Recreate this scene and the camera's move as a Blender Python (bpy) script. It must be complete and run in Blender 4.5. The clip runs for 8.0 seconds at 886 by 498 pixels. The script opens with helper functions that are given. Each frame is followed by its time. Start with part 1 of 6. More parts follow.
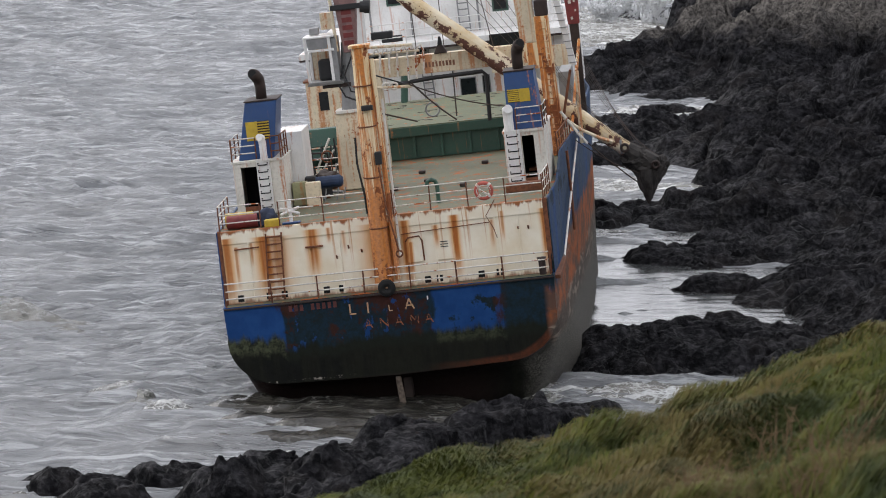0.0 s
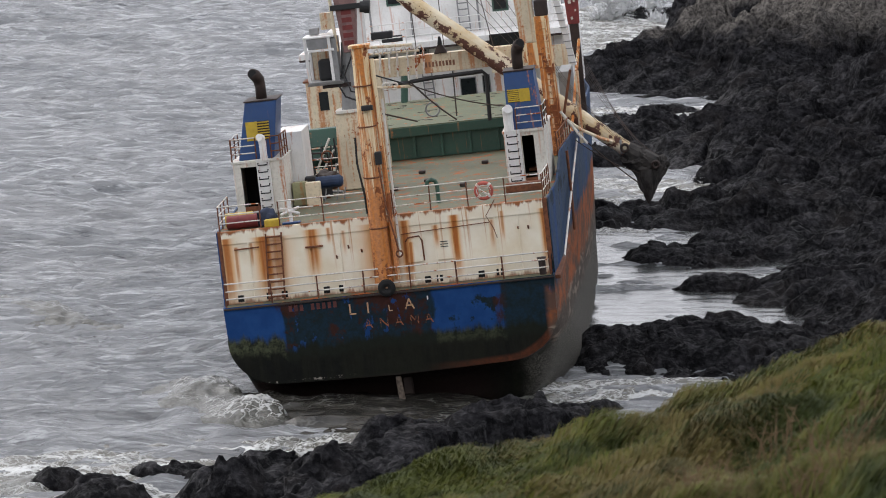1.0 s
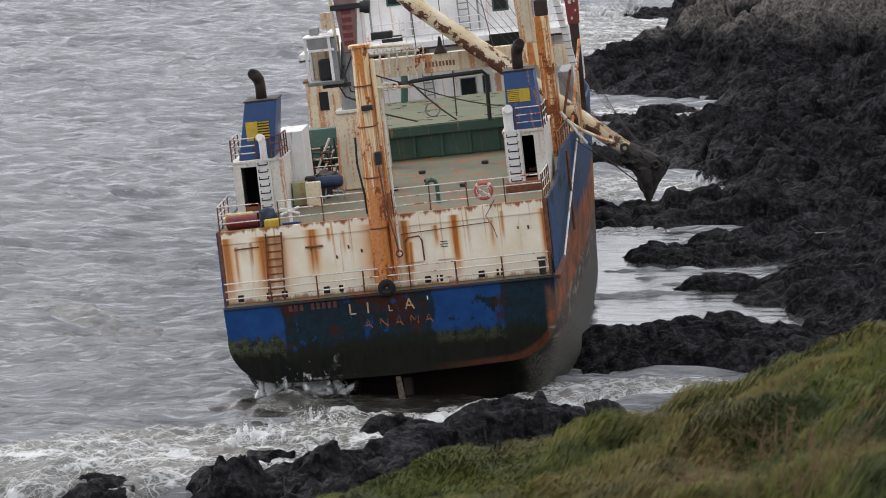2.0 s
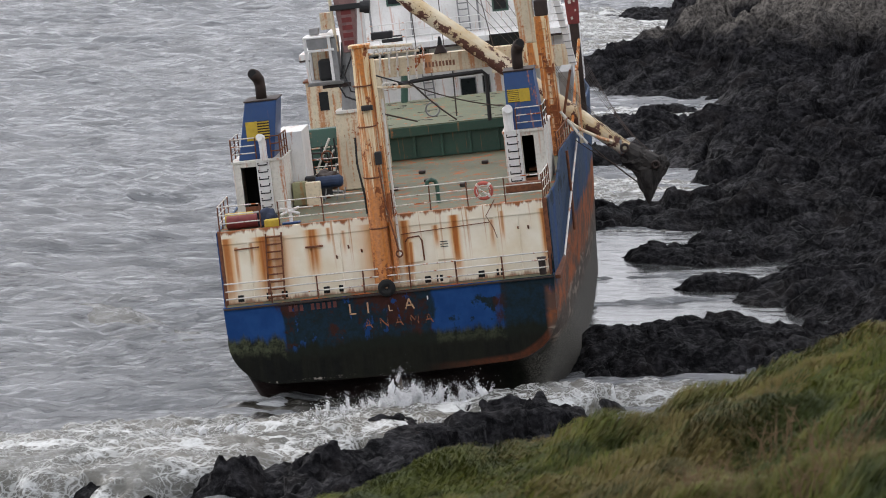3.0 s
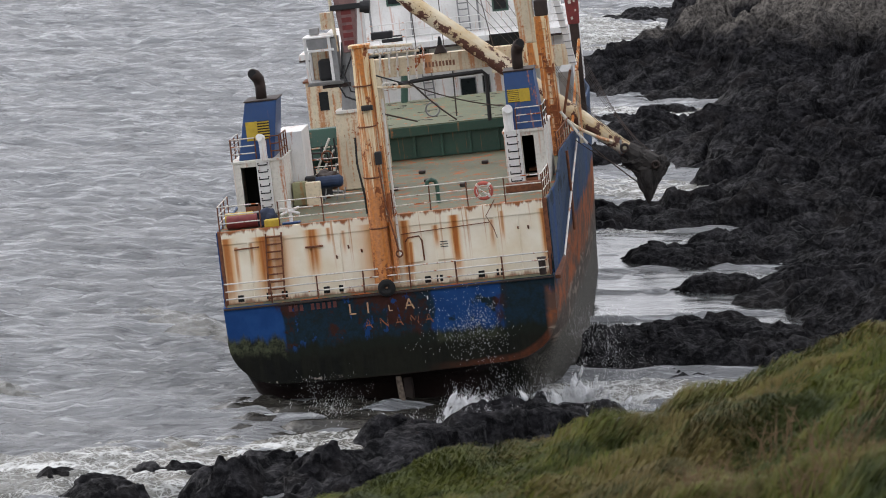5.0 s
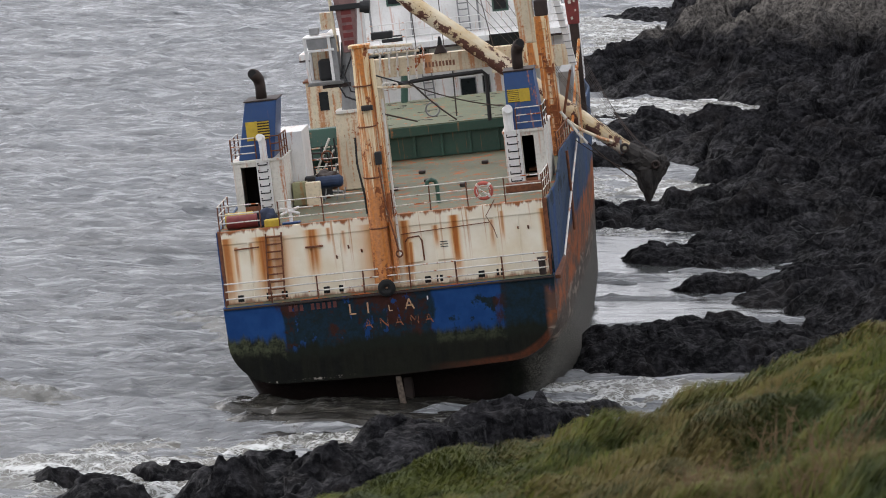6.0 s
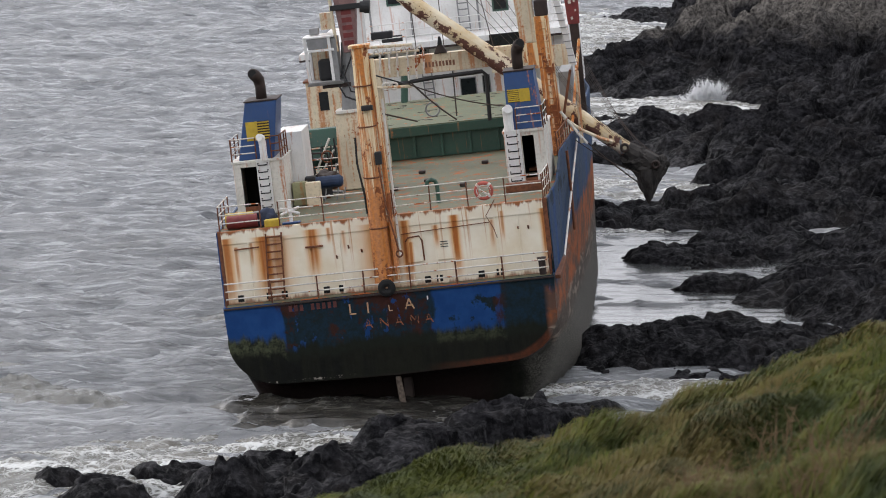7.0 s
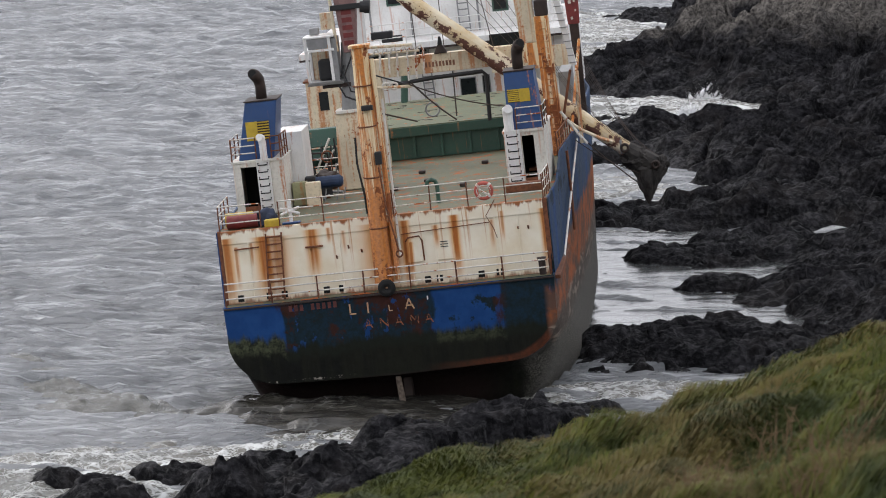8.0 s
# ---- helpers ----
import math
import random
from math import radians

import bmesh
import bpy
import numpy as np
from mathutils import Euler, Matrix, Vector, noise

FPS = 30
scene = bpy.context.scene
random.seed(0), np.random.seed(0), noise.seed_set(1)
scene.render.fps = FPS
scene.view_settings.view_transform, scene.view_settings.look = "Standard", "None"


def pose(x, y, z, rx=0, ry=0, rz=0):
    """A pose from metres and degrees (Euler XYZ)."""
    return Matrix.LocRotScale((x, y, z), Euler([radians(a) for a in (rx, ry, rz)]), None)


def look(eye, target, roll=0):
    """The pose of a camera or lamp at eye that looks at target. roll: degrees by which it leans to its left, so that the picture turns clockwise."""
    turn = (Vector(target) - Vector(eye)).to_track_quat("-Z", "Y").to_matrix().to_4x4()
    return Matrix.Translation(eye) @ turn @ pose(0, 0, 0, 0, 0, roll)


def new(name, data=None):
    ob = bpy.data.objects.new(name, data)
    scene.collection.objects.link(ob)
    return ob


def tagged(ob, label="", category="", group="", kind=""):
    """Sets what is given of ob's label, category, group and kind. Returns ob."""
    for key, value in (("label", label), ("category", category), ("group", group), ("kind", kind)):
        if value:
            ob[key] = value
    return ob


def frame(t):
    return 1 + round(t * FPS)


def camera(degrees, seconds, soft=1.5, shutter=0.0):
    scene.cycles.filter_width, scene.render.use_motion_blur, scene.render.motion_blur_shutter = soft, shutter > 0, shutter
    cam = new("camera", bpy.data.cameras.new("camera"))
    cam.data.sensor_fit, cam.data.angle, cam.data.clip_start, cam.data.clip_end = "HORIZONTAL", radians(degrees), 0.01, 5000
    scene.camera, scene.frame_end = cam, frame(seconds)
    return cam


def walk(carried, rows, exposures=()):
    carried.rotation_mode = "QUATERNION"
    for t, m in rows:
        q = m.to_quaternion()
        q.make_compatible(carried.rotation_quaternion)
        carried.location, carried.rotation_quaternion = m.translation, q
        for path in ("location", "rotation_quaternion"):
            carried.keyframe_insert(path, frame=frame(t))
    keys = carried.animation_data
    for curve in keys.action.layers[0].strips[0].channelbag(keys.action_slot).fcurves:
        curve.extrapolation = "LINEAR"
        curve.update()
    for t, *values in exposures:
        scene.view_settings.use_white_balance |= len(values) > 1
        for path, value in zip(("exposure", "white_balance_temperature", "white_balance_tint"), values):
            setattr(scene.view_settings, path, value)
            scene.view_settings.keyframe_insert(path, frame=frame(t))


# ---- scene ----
# camera on a grassy slope above the shore, 28 m over the sea, long lens, standing still
cam = camera(12.16, 8.0, soft=0.95, shutter=0.3)
cam.data.dof.use_dof, cam.data.dof.focus_distance, cam.data.dof.aperture_fstop = True, 170.0, 3.4
EYE = Vector((0.0, 0.0, 28.0))
AIM = EYE + Vector((0.0, math.cos(radians(7.62)), -math.sin(radians(7.62)))) * 160
walk(cam, [(0.0, look(EYE, AIM)), (8.0, look(EYE, AIM))], exposures=[(0.0, 0.14, 6500, 12.0), (8.0, 0.14, 6500, 12.0)])

# ---- light: an overcast day ----
SUN_UP, SUN_TURN = 36.0, -48.0      # elevation, and compass turn from +y towards +x
world = bpy.data.worlds.new("overcast")
scene.world = world
world.use_nodes = True
wn, wl = world.node_tree.nodes, world.node_tree.links
wn.clear()
sky = wn.new("ShaderNodeTexSky")
sky.sky_type, sky.sun_disc = "NISHITA", False
sky.sun_elevation, sky.sun_rotation = radians(SUN_UP), radians(SUN_TURN)
sky.air_density, sky.dust_density = 1.0, 4.0
hue = wn.new("ShaderNodeHueSaturation")
hue.inputs["Saturation"].default_value = 0.18
wb = wn.new("ShaderNodeBackground")
wb.inputs["Strength"].default_value = 0.12
wo = wn.new("ShaderNodeOutputWorld")
wl.new(sky.outputs[0], hue.inputs["Color"])
cloud = wn.new("ShaderNodeMix")
cloud.data_type = "RGBA"
cloud.inputs[0].default_value = 0.8
cloud.inputs[7].default_value = (10.3, 10.6, 11.3, 1)
wl.new(hue.outputs[0], cloud.inputs[6])
wl.new(cloud.outputs[2], wb.inputs["Color"])
wl.new(wb.outputs[0], wo.inputs[0])
sun_data = bpy.data.lights.new("sun", "SUN")
sun_data.energy, sun_data.angle, sun_data.color = 1.1, radians(30), (1.0, 0.97, 0.93)
sun = new("sun", sun_data)
a, e = radians(SUN_TURN), radians(SUN_UP)
sun.matrix_world = look((0, 0, 0), -Vector((math.sin(a) * math.cos(e), math.cos(a) * math.cos(e), math.sin(e))))
sun.location = (0, 0, 90)


# ---- numpy noise ----
def hash2(ix, iy, seed):
    n = (ix.astype(np.int64) * 374761393 + iy.astype(np.int64) * 668265263 + seed * 974711) & 0x7FFFFFFF
    n = ((n ^ (n >> 13)) * 1274126177) & 0x7FFFFFFF
    n = n ^ (n >> 16)
    return (n & 0xFFFFF) / float(0xFFFFF)


def vnoise(x, y, seed=0):
    ix, iy = np.floor(x), np.floor(y)
    fx, fy = x - ix, y - iy
    ux, uy = fx * fx * fx * (fx * (fx * 6 - 15) + 10), fy * fy * fy * (fy * (fy * 6 - 15) + 10)
    a, b = hash2(ix, iy, seed), hash2(ix + 1, iy, seed)
    c, d = hash2(ix, iy + 1, seed), hash2(ix + 1, iy + 1, seed)
    return (a + (b - a) * ux + (c - a) * uy + (a - b - c + d) * ux * uy) * 2 - 1


def fbm(x, y, octaves=5, seed=0, gain=0.5):
    total, amp = np.zeros_like(x), 1.0
    for i in range(octaves):
        total += amp * vnoise(x, y, seed + i * 17)
        x, y, amp = x * 1.93 + 5.2, y * 1.93 - 3.7, amp * gain
    return total


def ridged(x, y, octaves=5, seed=0, gain=0.55):
    total, amp = np.zeros_like(x), 1.0
    for i in range(octaves):
        total += amp * (1 - 2 * np.abs(vnoise(x, y, seed + i * 13)))
        x, y, amp = x * 2.03 + 1.7, y * 2.03 + 9.1, amp * gain
    return total


def cells(x, y, seed=0):
    """Distance to the nearest of scattered points, and that point's own random value."""
    ix, iy = np.floor(x), np.floor(y)
    best, own = np.full_like(x, 9.0), np.zeros_like(x)
    for dx in (-1, 0, 1):
        for dy in (-1, 0, 1):
            cx, cy = ix + dx, iy + dy
            px, py = cx + hash2(cx, cy, seed), cy + hash2(cx, cy, seed + 7)
            d = (x - px) ** 2 + (y - py) ** 2
            near = d < best
            best, own = np.where(near, d, best), np.where(near, hash2(cx, cy, seed + 3), own)
    return np.sqrt(best), own


def sheet_mesh(name, X, Y, Z, mats, smooth=True, keep=None):
    """A mesh from three grids of coordinates."""
    r, c = X.shape
    v = np.stack([X, Y, Z], -1).reshape(-1, 3)
    i = np.arange(r * c).reshape(r, c)
    f = np.stack([i[:-1, :-1], i[:-1, 1:], i[1:, 1:], i[1:, :-1]], -1).reshape(-1, 4)
    if keep is not None:
        f = f[keep[:-1, :-1].reshape(-1)]
    me = bpy.data.meshes.new(name)
    me.vertices.add(len(v))
    me.vertices.foreach_set("co", v.astype(np.float32).reshape(-1))
    me.loops.add(len(f) * 4)
    me.loops.foreach_set("vertex_index", f.astype(np.int32).reshape(-1))
    me.polygons.add(len(f))
    me.polygons.foreach_set("loop_start", np.arange(0, len(f) * 4, 4, dtype=np.int32))
    me.polygons.foreach_set("use_smooth", np.full(len(f), smooth))
    me.update(calc_edges=True)
    me.validate()
    for m in mats:
        me.materials.append(m)
    return me


# ---- materials ----
class Nodes:
    """Short hands for building one node material."""

    def __init__(self, name):
        self.m = bpy.data.materials.new(name)
        self.m.use_nodes = True
        self.t = self.m.node_tree
        self.b = self.t.nodes["Principled BSDF"]
        self.co = self.t.nodes.new("ShaderNodeTexCoord").outputs["Object"]

    def put(self, socket, value):
        if isinstance(value, bpy.types.NodeSocket):
            self.t.links.new(value, socket)
        elif isinstance(value, tuple) and len(value) == 3 and socket.type == "RGBA":
            socket.default_value = (*value, 1)
        else:
            socket.default_value = value

    def scaled(self, sx, sy, sz, shift=0.0):
        n = self.t.nodes.new("ShaderNodeMapping")
        self.put(n.inputs[0], self.co)
        n.inputs["Scale"].default_value = (sx, sy, sz)
        n.inputs["Location"].default_value = (shift, shift * 1.7, shift * 0.6)
        return n.outputs[0]

    def noise(self, scale, detail=5.0, rough=0.55, at=None, warp=0.0):
        n = self.t.nodes.new("ShaderNodeTexNoise")
        self.put(n.inputs["Vector"], at or self.co)
        n.inputs["Scale"].default_value, n.inputs["Detail"].default_value = scale, detail
        n.inputs["Roughness"].default_value, n.inputs["Distortion"].default_value = rough, warp
        return n.outputs["Fac"]

    def cell(self, scale, at=None, feature="F1"):
        n = self.t.nodes.new("ShaderNodeTexVoronoi")
        n.feature = feature
        self.put(n.inputs["Vector"], at or self.co)
        n.inputs["Scale"].default_value = scale
        return n.outputs["Distance"]

    def ramp(self, fac, lo, hi, a=0.0, b=1.0):
        n = self.t.nodes.new("ShaderNodeMapRange")
        n.interpolation_type = "SMOOTHSTEP"
        self.put(n.inputs[0], fac)
        for k, v in zip((1, 2, 3, 4), (lo, hi, a, b)):
            n.inputs[k].default_value = v
        return n.outputs[0]

    def calc(self, op, a, b=0.0):
        n = self.t.nodes.new("ShaderNodeMath")
        n.operation = op
        self.put(n.inputs[0], a)
        self.put(n.inputs[1], b)
        return n.outputs[0]

    def mix(self, fac, a, b):
        n = self.t.nodes.new("ShaderNodeMix")
        n.data_type = "RGBA"
        self.put(n.inputs[0], fac)
        self.put(n.inputs[6], a)
        self.put(n.inputs[7], b)
        return n.outputs[2]

    def axis(self, k):
        n = self.t.nodes.new("ShaderNodeSeparateXYZ")
        self.put(n.inputs[0], self.co)
        return n.outputs[k]

    def up(self):
        g = self.t.nodes.new("ShaderNodeNewGeometry")
        n = self.t.nodes.new("ShaderNodeSeparateXYZ")
        self.put(n.inputs[0], g.outputs["Normal"])
        return n.outputs[2]

    def warped(self, scale, amount, at=None):
        f = self.t.nodes.new("ShaderNodeTexNoise")
        self.put(f.inputs["Vector"], at or self.co)
        f.inputs["Scale"].default_value = scale
        m = self.t.nodes.new("ShaderNodeVectorMath")
        m.operation = "MULTIPLY_ADD"
        self.put(m.inputs[0], f.outputs["Color"])
        m.inputs[1].default_value = (amount, amount, amount)
        self.put(m.inputs[2], at or self.co)
        return m.outputs[0]

    def island(self):
        return self.t.nodes.new("ShaderNodeNewGeometry").outputs["Random Per Island"]

    def bump(self, height, strength=0.4, distance=0.02):
        n = self.t.nodes.new("ShaderNodeBump")
        n.inputs["Strength"].default_value, n.inputs["Distance"].default_value = strength, distance
        self.put(n.inputs["Height"], height)
        self.put(self.b.inputs["Normal"], n.outputs[0])

    def done(self, color, rough=0.6, metal=0.0, spec=0.5):
        self.put(self.b.inputs["Base Color"], color)
        self.put(self.b.inputs["Roughness"], rough)
        self.put(self.b.inputs["Metallic"], metal)
        self.put(self.b.inputs["Specular IOR Level"], spec)
        return self.m


RUST = (0.36, 0.092, 0.018)
DARK_RUST = (0.075, 0.026, 0.015)


def rusty_paint(name, paint, amount=0.5, streaks=0.5, rough=0.5, grime=0.3, deep=0.5):
    """Old ship's paint: rust blooms, rust that has run down in streaks, and grime."""
    n = Nodes(name)
    blot = n.noise(1.1, 8, 0.65)
    fine = n.noise(9.0, 6, 0.65)
    runs = n.noise(1.0, 5, 0.6, n.scaled(2.6, 2.6, 0.16, 3.1))
    runs2 = n.noise(1.0, 3, 0.5, n.scaled(7.0, 7.0, 0.35, 1.3))
    base = n.mix(n.ramp(n.noise(0.6, 4), 0.35, 0.7), paint, tuple(c * 0.78 for c in paint))
    base = n.mix(n.calc("MULTIPLY", n.ramp(fine, 0.45, 0.75), grime), base, (0.09, 0.08, 0.06))
    r1 = n.ramp(n.calc("ADD", runs, n.calc("MULTIPLY", n.calc("SUBTRACT", fine, 0.5), 0.25)), 0.685 - 0.3 * streaks, 0.785 - 0.3 * streaks)
    r2 = n.calc("MULTIPLY", n.ramp(runs2, 0.67 - 0.2 * streaks, 0.77 - 0.2 * streaks), 0.55)
    tint = n.mix(n.noise(3.0, 4), (0.54, 0.185, 0.035), (0.38, 0.105, 0.018))
    base = n.mix(n.calc("MULTIPLY", n.calc("MAXIMUM", r1, r2), 0.8), base, tint)
    b1 = n.ramp(n.calc("ADD", blot, n.calc("MULTIPLY", n.calc("SUBTRACT", fine, 0.5), 0.4)), 0.80 - 0.36 * amount, 0.84 - 0.36 * amount)
    col = n.mix(b1, base, n.mix(n.ramp(fine, 0.3, 0.3 + 0.5 / max(deep, 0.1)), RUST, DARK_RUST))
    n.bump(n.calc("ADD", fine, n.calc("MULTIPLY", b1, -0.6)), 0.35, 0.02)
    return n.done(col, n.ramp(b1, 0, 1, rough, 0.9))


def plain(name, color, rough=0.6, vary=0.25, scale=4.0, metal=0.0):
    n = Nodes(name)
    f = n.noise(scale, 6, 0.6)
    col = n.mix(n.ramp(f, 0.3, 0.75), color, tuple(c * (1 - vary) for c in color))
    n.bump(n.noise(scale * 6, 4), 0.25, 0.01)
    return n.done(col, rough, metal)


def rock_material():
    n = Nodes("dark_rock")
    big = n.noise(0.35, 7, 0.6)
    fine = n.noise(3.5, 8, 0.65)
    strata = n.noise(1.0, 6, 0.6, n.scaled(0.8, 0.8, 1.7), 0.6)
    dark = n.mix(n.ramp(n.calc("ADD", n.calc("MULTIPLY", strata, 0.6), n.calc("MULTIPLY", fine, 0.4)), 0.40, 0.68), (0.0055, 0.0055, 0.0063), (0.036, 0.0350, 0.0385))
    col = n.mix(n.ramp(big, 0.5, 0.75), dark, (0.0185, 0.0165, 0.0165))
    # dry, lichen-grey stone on the high ground
    high = n.ramp(n.calc("ADD", n.axis(2), n.calc("MULTIPLY", n.calc("SUBTRACT", big, 0.5), 5.0)), 3.0, 5.0)
    high = n.calc("MULTIPLY", high, n.ramp(n.axis(1), 283.0, 300.0))
    dry = n.mix(n.ramp(fine, 0.3, 0.7), (0.030, 0.0275, 0.0265), (0.21, 0.192, 0.172))
    col = n.mix(n.calc("MULTIPLY", high, 0.85), col, dry)
    n.bump(n.calc("ADD", n.calc("ADD", fine, n.calc("MULTIPLY", n.noise(9.0, 5, 0.65), 0.45)), n.calc("MULTIPLY", n.calc("ADD", n.cell(1.1, n.warped(0.8, 0.9)), n.calc("MULTIPLY", n.cell(3.4, n.warped(2.0, 0.4)), 0.45)), 0.6)), 1.0, 0.18)
    return n.done(col, n.ramp(n.axis(2), 0.2, 3.0, 0.6, 0.95), 0.0, n.ramp(fine, 0.45, 0.7, 0.03, 0.26))


def sea_material(name, froth=0.5):
    n = Nodes(name)
    streak = n.noise(1.0, 6, 0.62, n.scaled(0.22, 0.55, 0.3), 1.2)
    lace = n.cell(1.6, n.scaled(1.0, 1.0, 1.0, 2.0), "DISTANCE_TO_EDGE")
    broken = n.noise(2.3, 6, 0.7)
    body = n.mix(n.ramp(n.noise(0.06, 3), 0.35, 0.65), (0.200, 0.211, 0.224), (0.245, 0.252, 0.262))
    crest = n.ramp(n.calc("ADD", n.axis(2), n.calc("MULTIPLY", n.calc("SUBTRACT", broken, 0.5), 0.5)), 0.46, 0.85)
    veil = n.calc("MULTIPLY", n.ramp(streak, 0.60 - 0.12 * froth, 0.78 - 0.12 * froth), n.ramp(lace, 0.12, 0.02))
    foam = n.calc("MINIMUM", n.calc("ADD", n.calc("MULTIPLY", crest, n.ramp(broken, 0.4, 0.6)), n.calc("MULTIPLY", veil, froth)), 1.0)
    n.bump(n.calc("ADD", n.noise(1.8, 9, 0.70, n.scaled(0.34, 1.0, 1.0), 0.3), n.calc("MULTIPLY", n.noise(4.0, 5, 0.65, n.scaled(0.4, 1.0, 1.0)), 0.3)), 1.0, 0.55)
    # pale glints and dim wave slopes are painted into the body colour as streaks
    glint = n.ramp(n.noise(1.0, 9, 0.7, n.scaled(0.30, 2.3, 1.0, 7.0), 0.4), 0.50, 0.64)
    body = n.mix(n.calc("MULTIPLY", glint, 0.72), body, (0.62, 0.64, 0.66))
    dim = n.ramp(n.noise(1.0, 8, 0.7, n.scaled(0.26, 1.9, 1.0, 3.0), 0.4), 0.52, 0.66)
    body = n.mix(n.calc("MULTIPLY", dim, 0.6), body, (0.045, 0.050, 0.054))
    col = n.mix(foam, body, (0.62, 0.63, 0.62))
    return n.done(col, n.ramp(foam, 0, 1, 0.16, 0.75), 0.0, 0.5)


def hull_material():
    """Blue paint that holds in patches; elsewhere dull, rusted, and towards the water weedy and painted darker for
    shade.
    """
    n = Nodes("hull_paint")
    z, x, y = n.axis(2), n.axis(0), n.axis(1)
    blot = n.noise(0.75, 7, 0.62, n.scaled(1.0, 0.8, 0.8, 4.0))
    fine = n.noise(5.0, 7, 0.68)
    runs = n.noise(1.0, 6, 0.62, n.scaled(2.2, 0.7, 0.16, 6.0))
    soft = n.calc("ADD", n.calc("MULTIPLY", n.calc("SUBTRACT", blot, 0.5), 3.0), n.calc("MULTIPLY", n.calc("SUBTRACT", runs, 0.5), 1.8))
    blue = n.mix(n.ramp(n.noise(1.7, 5), 0.3, 0.7), (0.007, 0.042, 0.150), (0.011, 0.055, 0.178))
    teal = n.mix(n.ramp(fine, 0.3, 0.7), (0.006, 0.022, 0.040), (0.008, 0.015, 0.016))
    rusts = n.mix(fine, (0.060, 0.016, 0.008), (0.016, 0.009, 0.008))
    # sound paint near the port quarter, right of amidships and along the sides
    ws = n.calc("ADD", x, n.calc("MULTIPLY", soft, 0.42))
    port = n.ramp(ws, -4.25, -4.45)
    mid = n.calc("MULTIPLY", n.ramp(ws, 1.55, 1.75), n.ramp(ws, 4.45, 4.25))
    flank = n.ramp(y, 0.3, 1.0)
    sound = n.calc("MINIMUM", n.calc("ADD", n.calc("ADD", port, mid), flank), 1.0)
    flecks = n.ramp(n.calc("ADD", n.noise(1.6, 6, 0.65, n.scaled(1.0, 1.0, 0.5, 1.0)), n.calc("MULTIPLY", runs, 0.25)), 0.72, 0.75)
    worn = n.mix(n.calc("MULTIPLY", n.ramp(n.calc("ADD", blot, n.calc("MULTIPLY", n.calc("SUBTRACT", fine, 0.5), 0.4)), 0.48, 0.58), n.ramp(x, 4.7, 4.2)), teal, rusts)
    worn = n.mix(n.calc("MULTIPLY", flecks, 0.9), worn, blue)
    col = n.mix(sound, worn, n.mix(n.ramp(n.calc("ADD", blot, n.calc("MULTIPLY", fine, 0.3)), 0.74, 0.80), n.mix(n.calc("MULTIPLY", flank, n.ramp(runs, 0.3, 0.6)), blue, (0.040, 0.062, 0.10)), teal))
    # weed and slime low on the plating, blackened to stand for shade under the counter
    low = n.calc("ADD", n.calc("MULTIPLY", z, -1.0), n.calc("MULTIPLY", n.calc("SUBTRACT", runs, 0.5), 1.1))
    fringe = n.mix(n.calc("MAXIMUM", n.calc("MULTIPLY", port, 0.8), n.calc("MULTIPLY", mid, 0.45)), (0.008, 0.011, 0.007), (0.085, 0.095, 0.05))
    col = n.mix(n.ramp(n.calc("ADD", low, n.calc("MULTIPLY", port, 0.45)), 4.5, 4.85), col, n.mix(n.ramp(fine, 0.3, 0.65), fringe, (0.009, 0.011, 0.007)))
    col = n.mix(n.ramp(n.calc("ADD", low, n.calc("MULTIPLY", port, 0.3)), 4.95, 5.3), col, n.mix(n.ramp(runs, 0.35, 0.65), (0.003, 0.0036, 0.0026), (0.009, 0.0095, 0.0055)))
    # bare red-brown plating along the counter's edge to starboard
    u = n.calc("MINIMUM", n.calc("MAXIMUM", n.calc("DIVIDE", n.calc("SUBTRACT", x, 4.5), 2.05), 0.0), 1.0)
    rim = n.calc("SUBTRACT", z, n.calc("ADD", n.calc("MULTIPLY", n.calc("SQRT", n.calc("SUBTRACT", 1.0, n.calc("MULTIPLY", u, u))), -1.75), -4.35))
    rim = n.calc("ADD", rim, n.calc("MULTIPLY", soft, 0.05))
    red = n.calc("MULTIPLY", n.calc("MULTIPLY", n.ramp(n.calc("SUBTRACT", rim, n.calc("MULTIPLY", u, 0.35)), 0.30, 0.10), n.ramp(x, 0.8, 4.2)), n.ramp(y, 0.4, -0.3))
    col = n.mix(n.calc("MULTIPLY", red, n.ramp(fine, 0.3, 0.7, 0.35, 0.9)), col, (0.105, 0.030, 0.013))
    crust = n.calc("MULTIPLY", n.calc("MULTIPLY", n.ramp(n.calc("ABSOLUTE", n.calc("ADD", z, 6.03)), 0.07, 0.02), n.ramp(n.noise(5.0, 6, 0.75), 0.52, 0.6)), n.calc("MULTIPLY", n.ramp(x, -1.5, -2.5), n.ramp(y, 0.3, -0.3)))
    col = n.mix(crust, col, (0.30, 0.27, 0.23))
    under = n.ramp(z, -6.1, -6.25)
    # the starboard side: rust over the turn, barnacled grey below
    side = n.calc("MULTIPLY", n.ramp(n.calc("ADD", x, n.calc("MULTIPLY", soft, 0.12)), 6.0, 6.3), 1.0)
    aft = n.ramp(y, 5.0, 11.0)
    orange = n.mix(n.ramp(n.noise(1.0, 5, 0.65, n.scaled(0.5, 0.35, 0.9)), 0.40, 0.6), (0.30, 0.085, 0.025), (0.10, 0.055, 0.04))
    zz = n.calc("ADD", z, n.calc("MULTIPLY", soft, 0.55))
    top = n.calc("ADD", n.calc("MULTIPLY", aft, 0.9), -3.3)
